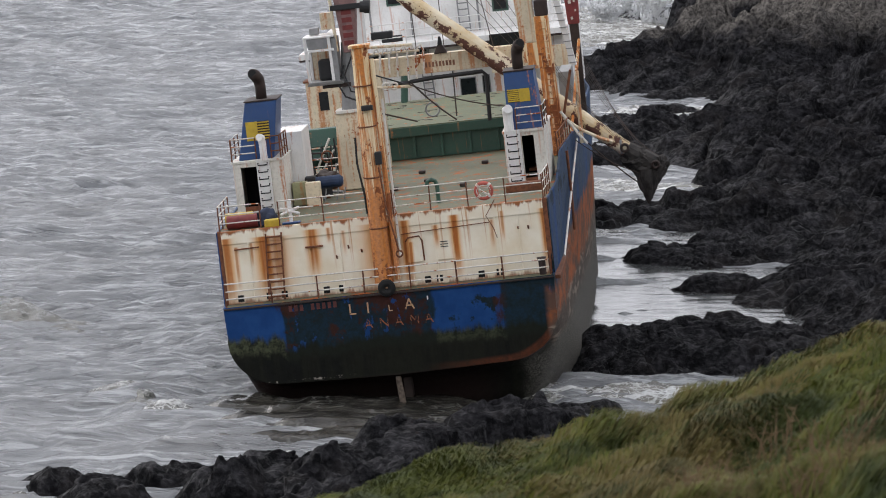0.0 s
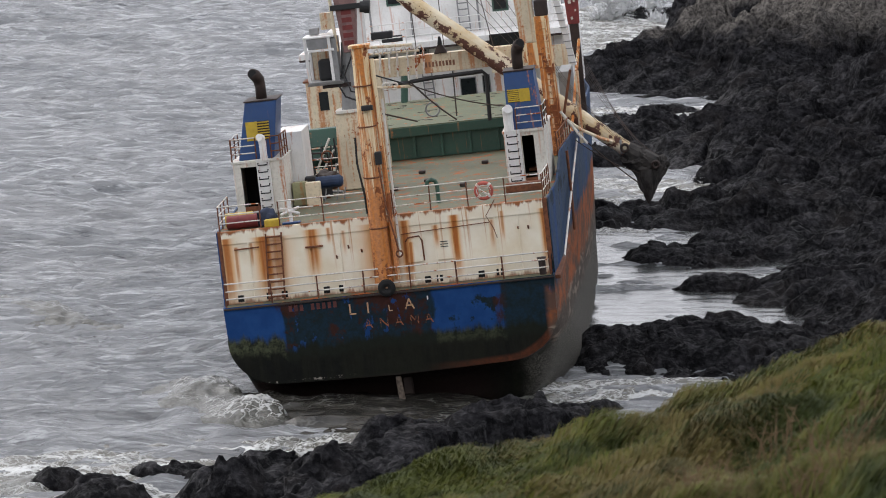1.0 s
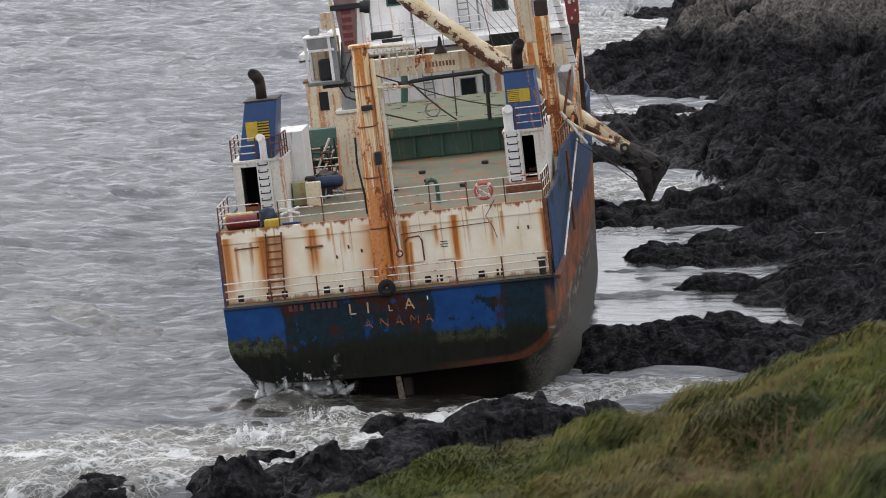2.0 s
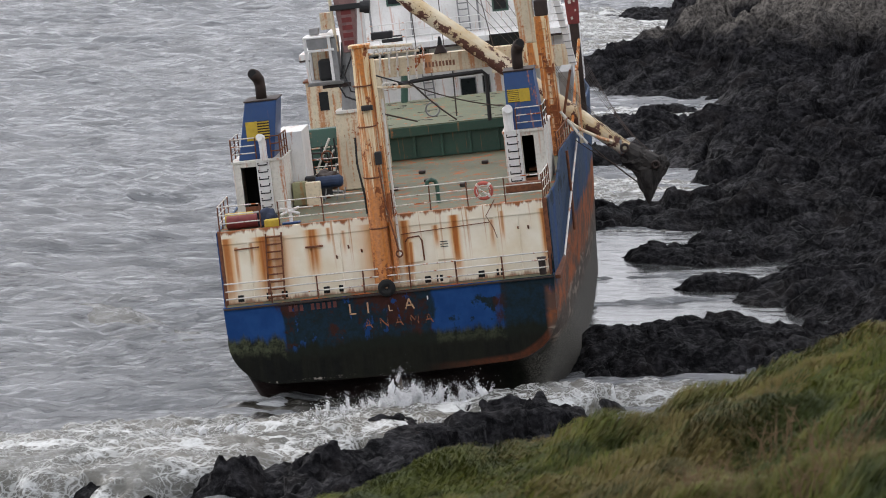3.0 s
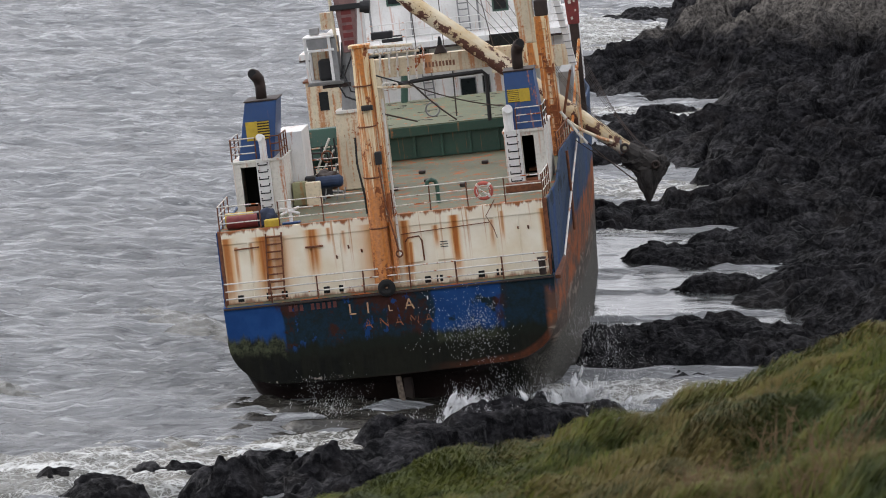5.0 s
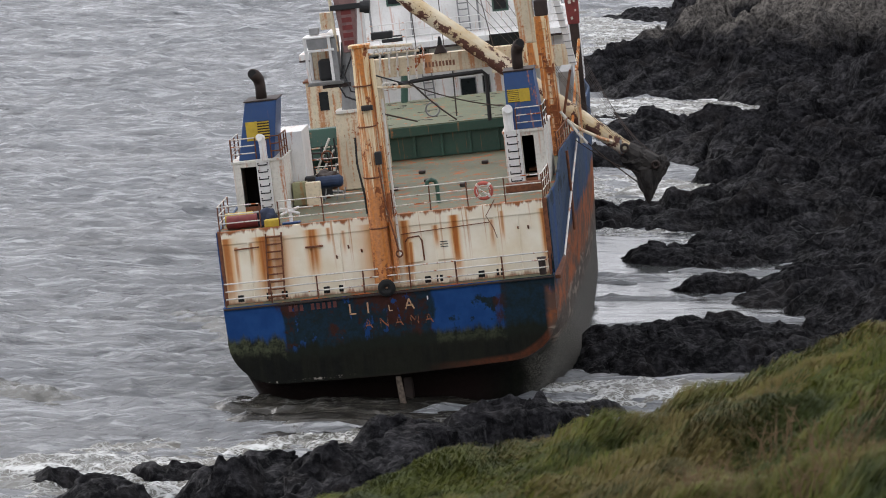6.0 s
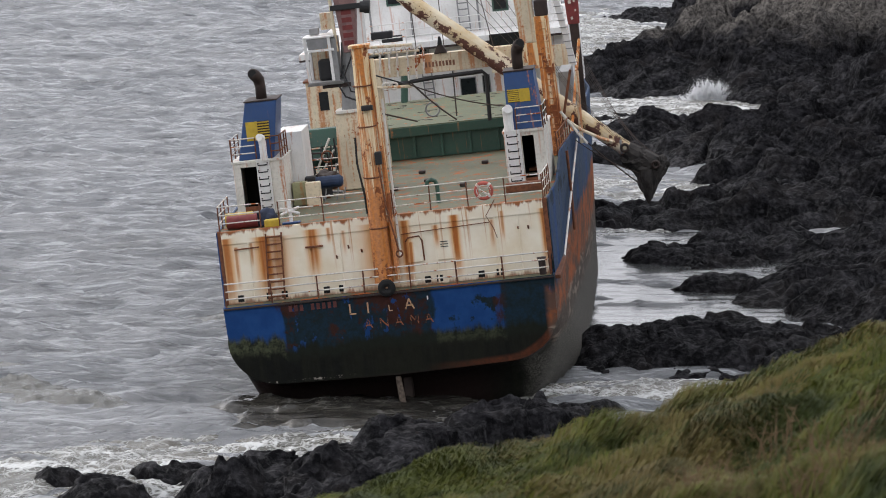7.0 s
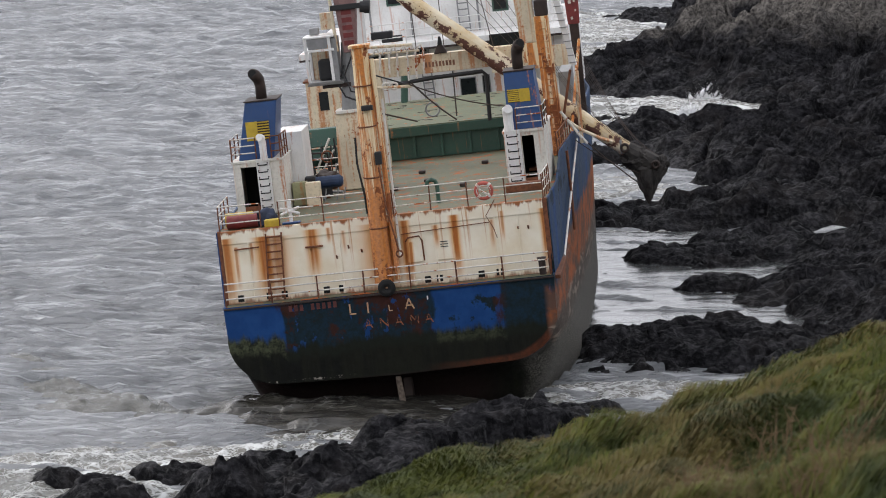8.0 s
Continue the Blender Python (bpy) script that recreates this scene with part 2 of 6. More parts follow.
    onset = n.ramp(n.calc("SUBTRACT", top, zz), -0.2, 0.3)
    col = n.mix(n.calc("MULTIPLY", side, onset), col, orange)
    pale = n.mix(n.ramp(n.noise(1.0, 4, 0.6, n.scaled(0.5, 0.5, 2.2)), 0.52, 0.6), (0.07, 0.055, 0.045), (0.24, 0.20, 0.16))
    col = n.mix(n.calc("MULTIPLY", side, n.ramp(zz, -4.2, -4.9)), col, pale)
    barn = n.mix(n.ramp(n.noise(16.0, 5, 0.75), 0.45, 0.6), (0.030, 0.028, 0.024), (0.20, 0.19, 0.165))
    col = n.mix(n.calc("MULTIPLY", n.ramp(n.calc("ADD", x, n.calc("MULTIPLY", soft, 0.5)), 4.6, 5.6), n.calc("MULTIPLY", n.ramp(zz, -5.4, -6.0), n.ramp(rim, 0.06, -0.06))), col, barn)
    # near-black red-brown below the counter's edge, masked by height
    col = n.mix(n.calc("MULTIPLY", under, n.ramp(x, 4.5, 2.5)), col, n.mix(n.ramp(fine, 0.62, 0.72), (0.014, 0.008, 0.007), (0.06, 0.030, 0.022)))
    n.bump(n.calc("ADD", fine, n.calc("MULTIPLY", n.noise(0.9, 2), 2.0)), 0.4, 0.03)
    return n.done(col, n.ramp(fine, 0.2, 0.8, 0.5, 0.8), 0.0, 0.16)


def grass_material(name):
    n = Nodes(name)
    clump = n.noise(0.75, 4, 0.6, n.scaled(1.0, 0.6, 0.4))
    wide = n.noise(0.22, 3, 0.5, n.scaled(1.0, 0.5, 0.3, 3.0))
    isl = n.island()
    green = n.mix(n.ramp(clump, 0.36, 0.62), (0.013, 0.025, 0.003), (0.078, 0.092, 0.008))
    straw = n.mix(isl, (0.19, 0.135, 0.048), (0.105, 0.070, 0.026))
    dry = n.ramp(n.calc("ADD", n.calc("ADD", n.calc("MULTIPLY", wide, 0.9), n.calc("MULTIPLY", clump, 0.4)), n.calc("MULTIPLY", isl, 0.22)), 0.72, 0.88)
    col = n.mix(n.calc("MULTIPLY", dry, 0.75), n.mix(n.calc("MULTIPLY", isl, 0.5), green, (0.064, 0.074, 0.014)), straw)
    return n.done(col, 0.7, 0.0, 0.15)


def spray_material():
    """Drops of white water: light passes through them as well as off them."""
    n = Nodes("white_spray")
    m = n.done(n.mix(n.island(), (0.97, 0.97, 0.965), (0.94, 0.945, 0.95)), 0.6, 0.0, 0.3)
    thin = n.t.nodes.new("ShaderNodeBsdfTranslucent")
    thin.inputs[0].default_value = (0.95, 0.96, 0.98, 1)
    both = n.t.nodes.new("ShaderNodeMixShader")
    both.inputs[0].default_value = 0.35
    n.t.links.new(n.b.outputs[0], both.inputs[1])
    n.t.links.new(thin.outputs[0], both.inputs[2])
    n.t.links.new(both.outputs[0], n.t.nodes["Material Output"].inputs[0])
    return m


def boom_material():
    """Cream paint that has flaked to dark rust, most of all on the underside."""
    n = Nodes("flaking_boom_paint")
    flake = n.noise(1.6, 8, 0.7)
    fine = n.noise(10.0, 5, 0.6)
    down = n.ramp(n.up(), -0.5, 0.6, 0.09, 0.02)
    bare = n.ramp(n.calc("ADD", flake, down), 0.575, 0.60)
    paint = n.mix(n.ramp(n.noise(0.8, 5), 0.4, 0.65), (0.74, 0.66, 0.50), (0.62, 0.46, 0.25))
    n.bump(n.calc("ADD", fine, n.calc("MULTIPLY", bare, -1.0)), 0.4, 0.02)
    return n.done(n.mix(bare, paint, n.mix(fine, (0.15, 0.055, 0.035), (0.07, 0.03, 0.022))), 0.7)


def mast_material():
    """Cream paint over rust: flaked above, and streaked bright orange towards the foot."""
    n = Nodes("mast_rusted_paint")
    fine = n.noise(8.0, 6, 0.65)
    blot = n.noise(1.5, 7, 0.65, n.scaled(1.0, 1.0, 0.5))
    runs = n.noise(1.0, 5, 0.6, n.scaled(5.0, 5.0, 0.22, 2.0))
    foot = n.ramp(n.axis(2), 6.5, -0.5, 0.02, 0.22)
    paint = n.mix(n.ramp(runs, 0.4, 0.65), (0.76, 0.62, 0.40), (0.66, 0.40, 0.14))
    orange = n.mix(n.ramp(fine, 0.35, 0.7), (0.58, 0.17, 0.016), (0.34, 0.085, 0.012))
    col = n.mix(n.calc("MULTIPLY", n.ramp(n.calc("ADD", runs, foot), 0.51, 0.61), 0.85), paint, orange)
    bare = n.ramp(n.calc("ADD", n.calc("ADD", blot, n.calc("MULTIPLY", n.calc("SUBTRACT", fine, 0.5), 0.3)), n.calc("MULTIPLY", foot, 0.25)), 0.59, 0.63)
    col = n.mix(bare, col, n.mix(fine, (0.38, 0.10, 0.016), (0.11, 0.038, 0.016)))
    n.bump(n.calc("ADD", fine, n.calc("MULTIPLY", bare, -0.6)), 0.35, 0.02)
    return n.done(col, 0.7)


STAINS = [(-6.2, -0.3, 0.16, 2.9, 0.9), (-5.84, -0.67, 0.06, 1.8, 0.6), (-5.22, -0.56, 0.05, 1.0, 0.6), (-4.69, -0.35, 0.26, 2.6, 1.0), (-4.26, -0.4, 0.36, 2.6, 0.6), (-2.79, -0.27, 0.17, 2.0, 0.9), (-2.14, -0.27, 0.06, 0.6, 0.8), (-1.55, -0.44, 0.05, 1.0, 0.5), (-0.1, -0.3, 0.42, 2.9, 1.0), (0.85, -0.3, 0.13, 2.9, 1.0), (1.02, -1.16, 0.06, 1.5, 0.9), (2.07, -0.6, 0.07, 0.9, 0.7), (2.82, -0.28, 0.12, 2.5, 1.0), (4.28, -0.61, 0.06, 1.2, 0.7), (4.69, -0.31, 0.05, 1.2, 0.6), (6.32, -0.37, 0.1, 2.4, 0.9)]


def wall_material():
    """White stern plating with rust runs under its fittings and along its upper edge."""
    n = Nodes("stern_wall_paint")
    z, x = n.axis(2), n.axis(0)
    fine = n.noise(7.0, 6, 0.65)
    thin = n.noise(1.0, 4, 0.6, n.scaled(5.5, 0.4, 0.12, 2.0))
    waver = n.calc("MULTIPLY", n.calc("SUBTRACT", n.noise(1.0, 4, 0.6, n.scaled(2.5, 0.4, 0.6, 5.0)), 0.5), 0.12)
    xx = n.calc("ADD", x, waver)
    base = n.mix(n.ramp(n.noise(0.8, 5), 0.35, 0.7), (0.85, 0.78, 0.64), (0.76, 0.66, 0.49))
    base = n.mix(n.calc("MULTIPLY", n.ramp(fine, 0.55, 0.8), 0.2), base, (0.26, 0.2, 0.13))
    halo, core = 0.0, 0.0
    for sx, sz, w, run, strength in STAINS:
        away = n.calc("ABSOLUTE", n.calc("SUBTRACT", xx, sx))
        length = n.calc("MULTIPLY", n.ramp(z, sz - run * 1.15, sz - 0.45 * run), n.ramp(z, sz + 0.08, sz))
        halo = n.calc("MAXIMUM", halo, n.calc("MULTIPLY", n.calc("MULTIPLY", n.ramp(away, w * 2.6, w * 0.4), length), strength))
        core = n.calc("MAXIMUM", core, n.calc("MULTIPLY", n.calc("MULTIPLY", n.ramp(away, w * 1.15, w * 0.4), n.calc("POWER", length, 2.0)), strength))
    grain = n.ramp(thin, 0.30, 0.55, 0.6, 1.0)
    col = n.mix(n.calc("MULTIPLY", n.calc("MULTIPLY", halo, grain), 1.0), base, (0.66, 0.30, 0.060))
    col = n.mix(n.calc("MULTIPLY", n.calc("MULTIPLY", core, grain), 0.95), col, n.mix(fine, (0.50, 0.145, 0.016), (0.26, 0.07, 0.012)))
    hair = n.calc("MULTIPLY", n.ramp(thin, 0.60, 0.68), n.ramp(z, -2.2, -0.5, 0.1, 0.7))
    col = n.mix(hair, col, (0.50, 0.22, 0.06))
    edge = n.ramp(n.calc("ADD", z, n.calc("MULTIPLY", n.calc("SUBTRACT", n.noise(1.0, 5, 0.65, n.scaled(1.6, 0.4, 0.3)), 0.5), 1.1)), -0.12, 0.02)
    foot = n.ramp(n.calc("ADD", z, n.calc("MULTIPLY", n.calc("SUBTRACT", thin, 0.5), 0.6)), -2.70, -2.90)
    col = n.mix(n.calc("MAXIMUM", edge, n.calc("MULTIPLY", foot, 0.8)), col, n.mix(fine, (0.44, 0.14, 0.03), (0.12, 0.045, 0.02)))
    n.bump(fine, 0.2, 0.02)
    return n.done(col, 0.6)


M_ROCK = rock_material()
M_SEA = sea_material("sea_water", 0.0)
M_HULL = hull_material()
M_WHITE = rusty_paint("white_rusted_paint", (0.72, 0.69, 0.62), 0.30, 0.45)
M_WALL = wall_material()
M_POST = plain("rusted_rail_paint", (0.16, 0.060, 0.030), 0.85, 0.6, 6.0)
M_SPRAY = spray_material()
M_CREAM = rusty_paint("cream_rusted_paint", (0.70, 0.60, 0.43), 0.42, 0.55)
M_MAST = mast_material()
M_BOOM = boom_material()
M_RAIL = rusty_paint("rail_paint", (0.70, 0.66, 0.60), 0.62, 0.2)
M_RUST = plain("rusted_steel", (0.20, 0.070, 0.030), 0.85, 0.55, 5.0)
M_CLEAN = rusty_paint("white_paint", (0.78, 0.77, 0.75), 0.16, 0.30, 0.5, 0.12)
M_BLUE = rusty_paint("blue_paint", (0.012, 0.060, 0.195), 0.08, 0.12, 0.4, 0.15)
M_YELLOW = plain("yellow_paint", (0.52, 0.36, 0.03), 0.5)
M_DECK = rusty_paint("green_deck_paint", (0.115, 0.120, 0.070), 0.66, 0.2, 0.7, 0.5)
M_GREEN = rusty_paint("green_hatch_paint", (0.030, 0.085, 0.060), 0.2, 0.14, 0.55)
M_HATCH = rusty_paint("faded_green_paint", (0.115, 0.135, 0.072), 0.50, 0.2, 0.75, 0.7)
M_BLACK = plain("black_steel", (0.012, 0.012, 0.013), 0.6)
# near-black that paints the shade inside doorways, drains and exhaust outlets
M_DARK = plain("dark_inside", (0.008, 0.008, 0.008), 0.9)
M_SOOT = plain("sooty_steel", (0.035, 0.020, 0.015), 0.7, 0.5)
M_GREY = plain("grey_steel", (0.25, 0.25, 0.25), 0.5)
M_RED = plain("red_paint", (0.20, 0.030, 0.028), 0.6, 0.4)
M_ORANGE = plain("faded_orange", (0.48, 0.10, 0.07), 0.6, 0.3)
M_ROPE = plain("wire_rope", (0.055, 0.036, 0.028), 0.7)
M_CRUST = plain("crusted_steel", (0.050, 0.044, 0.040), 0.85, 0.85, 2.5)
M_SOIL = plain("turf", (0.040, 0.050, 0.014), 1.0, 0.5, 1.5)
M_SOIL.node_tree.nodes["Principled BSDF"].inputs["Specular IOR Level"].default_value = 0.05
M_GRASS = grass_material("grass_blades")
M_FERN = plain("dead_bracken", (0.17, 0.105, 0.055), 0.8, 0.4)
M_GLASS = plain("dark_window_glass", (0.015, 0.018, 0.02), 0.12, 0.3)


# ---- mesh helpers ----
def finish(name, bm, material, parent=None, label="", smooth=False):
    me = bpy.data.meshes.new(name)
    bm.to_mesh(me)
    bm.free()
    me.materials.append(material)
    if smooth:
        me.polygons.foreach_set("use_smooth", [True] * len(me.polygons))
    ob = new(name, me)
    if parent:
        ob.parent = parent
    return tagged(ob, label)


def part(name, bm, material, parent, label="", smooth=False):
    return finish(name, bm, material, parent, label, smooth)


def add_box(bm, x0, x1, y0, y1, z0, z1, bevel=0.0):
    got = bmesh.ops.create_cube(bm, size=1.0, matrix=Matrix.LocRotScale(((x0 + x1) / 2, (y0 + y1) / 2, (z0 + z1) / 2), None, (x1 - x0, y1 - y0, z1 - z0)))
    if bevel:
        edges = list({e for v in got["verts"] for e in v.link_edges})
        bmesh.ops.bevel(bm, geom=edges, offset=bevel, segments=2, affect="EDGES", profile=0.6)
    return bm


def box(x0, x1, y0, y1, z0, z1, bevel=0.02):
    return add_box(bmesh.new(), x0, x1, y0, y1, z0, z1, bevel)


def add_rod(bm, a, b, r, r2=None, sides=8):
    a, b = Vector(a), Vector(b)
    d = b - a
    m = Matrix.Translation((a + b) / 2) @ d.to_track_quat("Z", "Y").to_matrix().to_4x4()
    bmesh.ops.create_cone(bm, cap_ends=True, segments=sides, radius1=r, radius2=r if r2 is None else r2, depth=d.length, matrix=m)
    return bm


def rod(a, b, r, r2=None, sides=8):
    return add_rod(bmesh.new(), a, b, r, r2, sides)


def prism(low, high, z0, z1, bevel=0.03):
    """A block whose foot is the rectangle low (x0, x1, y0, y1) at z0 and whose top is high at z1."""
    bm = bmesh.new()
    rings = []
    for (x0, x1, y0, y1), z in ((low, z0), (high, z1)):
        rings.append([bm.verts.new(p) for p in ((x0, y0, z), (x1, y0, z), (x1, y1, z), (x0, y1, z))])
    bm.faces.new(rings[0][::-1])
    bm.faces.new(rings[1])
    for k in range(4):
        bm.faces.new((rings[0][k], rings[0][(k + 1) % 4], rings[1][(k + 1) % 4], rings[1][k]))
    if bevel:
        bmesh.ops.bevel(bm, geom=list(bm.edges), offset=bevel, segments=2, affect="EDGES", profile=0.6)
    return bm


def tube(points, r, sides=8):
    """A bent pipe through the points."""
    pts = [Vector(p) for p in points]
    bm = bmesh.new()
    rings = []
    for i, p in enumerate(pts):
        d = (pts[min(i + 1, len(pts) - 1)] - pts[max(i - 1, 0)]).normalized()
        q = d.to_track_quat("Z", "Y") if not rings else last.rotation_difference(d) @ q
        last = d
        rr = r[i] if isinstance(r, (list, tuple)) else r
        rings.append([bm.verts.new(p + q @ Vector((math.cos(k * math.tau / sides) * rr, math.sin(k * math.tau / sides) * rr, 0))) for k in range(sides)])
    for u, v in zip(rings, rings[1:]):
        for k in range(sides):
            bm.faces.new((u[k], u[(k + 1) % sides], v[(k + 1) % sides], v[k]))
    bm.faces.new(rings[0][::-1])
    bm.faces.new(rings[-1])
    return bm


def sag(a, b, drop, n=9):
    a, b = Vector(a), Vector(b)
    return [a.lerp(b, i / (n - 1)) - Vector((0, 0, drop * 4 * (i / (n - 1)) * (1 - i / (n - 1)))) for i in range(n)]


def thing(name, m, label, category, group="", kind=""):
    ob = new(name)
    ob.matrix_world = m
    return tagged(ob, label, category, group, kind)


# ---- sea ----
def swell(x, y, seed, long=0.33, chop=0.13):
    wx, wy = x + 3 * vnoise(x * 0.05, y * 0.05, seed), y + 0.08 * x + 2.5 * vnoise(x * 0.07, y * 0.09, seed + 5)
    z = long * (ridged(wx * 0.055, wy * 0.17, 3, seed, 0.5) - 0.25)
    z += chop * fbm(wx * 0.4, wy * 1.0, 3, seed + 40, 0.55)
    return z + 0.17 * ridged(wx * 0.24, wy * 0.66, 3, seed + 60, 0.62)


def build_sea():
    xs, ys = np.arange(-75, 62, 0.42), np.arange(118, 430, 0.34)
    X, Y = np.meshgrid(xs, ys)
    sheets = []
    for seed, lift in ((3, -0.15), (29, -0.20)):
        Z = swell(X, Y, seed) + lift
        edge = np.minimum(np.minimum(X + 75, 62 - X), np.minimum(Y - 118, 430 - Y))
        Z = Z * np.clip(edge / 8, 0, 1) - 0.5 * np.clip(1 - edge / 3, 0, 1)
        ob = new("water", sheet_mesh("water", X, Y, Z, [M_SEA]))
        sheets.append(tagged(ob, "grey choppy sea with wind streaks, painted glints and foam", "sea", kind="structure"))
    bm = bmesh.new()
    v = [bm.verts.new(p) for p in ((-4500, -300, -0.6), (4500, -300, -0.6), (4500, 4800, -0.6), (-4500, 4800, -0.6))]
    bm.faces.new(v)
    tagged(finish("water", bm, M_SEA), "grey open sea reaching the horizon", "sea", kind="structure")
    return sheets


SEA = build_sea()


# ---- shore ----
def blobs_height(x, y, blobs, floor=-3.0, steep=2.4):
    z = np.full_like(x, floor)
    for cx, cy, rx, ry, turn, h in blobs:
        c, s = math.cos(turn), math.sin(turn)
        u, v = ((x - cx) * c + (y - cy) * s) / rx, (-(x - cx) * s + (y - cy) * c) / ry
        q = np.sqrt(u * u + v * v)
        z = np.maximum(z, h * (1 - q ** steep) - 0.15)
    return np.maximum(z, floor)


def slabs(x, y, seed):
    """Broken plates: each cell is a plane of its own height and tilt, parted by clefts."""
    ix, iy = np.floor(x), np.floor(y)
    best, second, own = np.full_like(x, 9.0), np.full_like(x, 9.0), np.zeros_like(x)
    for dx in (-1, 0, 1):
        for dy in (-1, 0, 1):
            cx, cy = ix + dx, iy + dy
            ax, ay = x - cx - hash2(cx, cy, seed), y - cy - hash2(cx, cy, seed + 7)
            d = ax ** 2 + ay ** 2
            h = hash2(cx, cy, seed + 3) - 0.5 + 1.1 * (hash2(cx, cy, seed + 11) - 0.5) * ax + 1.1 * (hash2(cx, cy, seed + 19) - 0.3) * ay
            near = d < best
            second = np.where(near, best, np.minimum(second, d))
            best, own = np.where(near, d, best), np.where(near, h, own)
    cleft = np.clip(1 - (np.sqrt(second) - np.sqrt(best)) / 0.16, 0, 1)
    return own - 0.35 * cleft ** 2


def crag(x, y, amount, seed):
    """Broken rock relief: beds that strike across the shore, split into tilted blocks, with clefts and grain."""
    wx, wy = x + 0.8 * vnoise(x * 0.3, y * 0.3, seed), y + 0.8 * vnoise(x * 0.3, y * 0.3, seed + 1)
    u, v = 0.80 * wx + 0.60 * wy, -0.60 * wx + 0.80 * wy
    z = 1.05 * slabs(u * 0.11, v * 0.30, seed + 2) + 0.55 * slabs(u * 0.30, v * 0.62, seed + 4)
    z += 0.42 * slabs(wx * 0.85, wy * 0.75, seed + 9) + 0.20 * slabs(wx * 2.0, wy * 1.8, seed + 12)
    z += 0.30 * ridged(wx * 0.16, wy * 0.12, 3, seed + 6) + 0.06 * fbm(x * 1.6, y * 1.6, 3, seed + 8)
    return z * amount


MID_LAND = [
    (20, 219.5, 14.0, 6.2, 0.0, 1.7), (33, 226, 13, 15, 0.0, 5.0), (24, 250, 13, 9.5, -0.25, 3.6), (36, 243, 15, 17, 0.0, 7.5),
    (24, 236, 10.5, 9, 0.0, 3.2), (19.5, 206, 8.5, 4.2, 0.0, 1.6), (20.0, 190, 8.5, 6.0, 0.0, 1.5),
    (26.5, 199, 12.0, 17, 0.0, 2.0), (46, 205, 24, 62, 0.0, 9.0), (32, 165, 17, 34, 0.0, 4.5), (23.2, 187, 9.0, 11.0, 0.0, 2.0), (34, 268, 13, 11, 0.0, 4.5), (26, 282, 8.0, 7.0, 0.0, 2.6), (150, 225, 112, 175, 0.0, 17.0),
]
FAR_LAND = [
    (27, 300, 18.5, 18, 0.0, 4.6), (38, 312, 17, 25, 0.0, 7.0), (34, 334, 16, 15, 0.0, 6.5), (60, 290, 30, 60, 0.0, 12.0),
]


def shore_height(x, y):
    wx = x + 1.6 * vnoise(x * 0.16, y * 0.16, 71) + 0.6 * vnoise(x * 0.6, y * 0.6, 72)
    wy = y + 1.6 * vnoise(x * 0.16, y * 0.16, 73) + 0.6 * vnoise(x * 0.6, y * 0.6, 74)
    far = blobs_height(wx, wy, FAR_LAND, -3.0, 4.0)
    far = far - 0.9 * np.clip(far, 0, 1.5) / 1.5 * np.clip(ridged(x * 0.20 + 0.05 * y, y * 0.03, 2, 77), 0, 1)
    # knobbly weathered stone on the headland's top
    d, own = cells(wx * 0.42, wy * 0.30, 81)
    d2, own2 = cells(wx * 1.0, wy * 0.75, 83)
    far = far + np.clip((far - 3.4) / 0.8, 0, 1) * (1.3 * (0.75 - d) * (0.5 + own) + 1.0 * (0.6 - d2) * (0.4 + own2))
    z = np.maximum(blobs_height(wx, wy, MID_LAND), far)
    inland = 150.2 + 0.95 * x - y
    near = np.where(inland > 0, np.minimum(inland * 0.16, 3.6), inland * 0.5) - 0.3
    near = np.where(x < 24, near, -3)
    # the ledge that juts out below the stern
    jut = 3.6 * np.clip((wx + 3.6) / 3.5, 0, 1) * np.clip((4.7 - wx) / 1.0, 0, 1) + 0.6
    ledge = inland + jut
    ledge = np.where((ledge > 0) & (wx > -5.0), np.minimum(ledge * 0.7, 1.15), -3.0) - 0.25
    near = np.maximum(near, np.where((wx < 4.8) & (wx > -5.0), ledge, -3))
    z = np.maximum(z, np.clip(near, -3, 9))
    return z + crag(x, y, np.clip(0.35 + z * 0.4, 0.0, 1.25), 90)


def build_shore():
    for y0, y1, step in ((118, 262, 0.21), (258, 395, 0.27)):
        X, Y = np.meshgrid(np.concatenate([np.arange(-24, 62, step), np.arange(62, 280, 5.0)]), np.arange(y0, y1, step))
        Z = shore_height(X, Y)
        PX = X + 0.35 * vnoise(X * 0.8, Y * 0.8, 5) * np.clip(Z, 0, 1)
        PY = Y + 0.45 * vnoise(X * 0.7, Y * 0.7, 6) * np.clip(Z, 0, 1) - 0.12 * np.clip(Z, 0, 6)
        ob = new("ground", sheet_mesh("ground", PX, PY, Z, [M_ROCK], True, Z > -1.2))
        tagged(ob, "black craggy shore rock with wet clefts", "rocky shore", kind="structure")


build_shore()


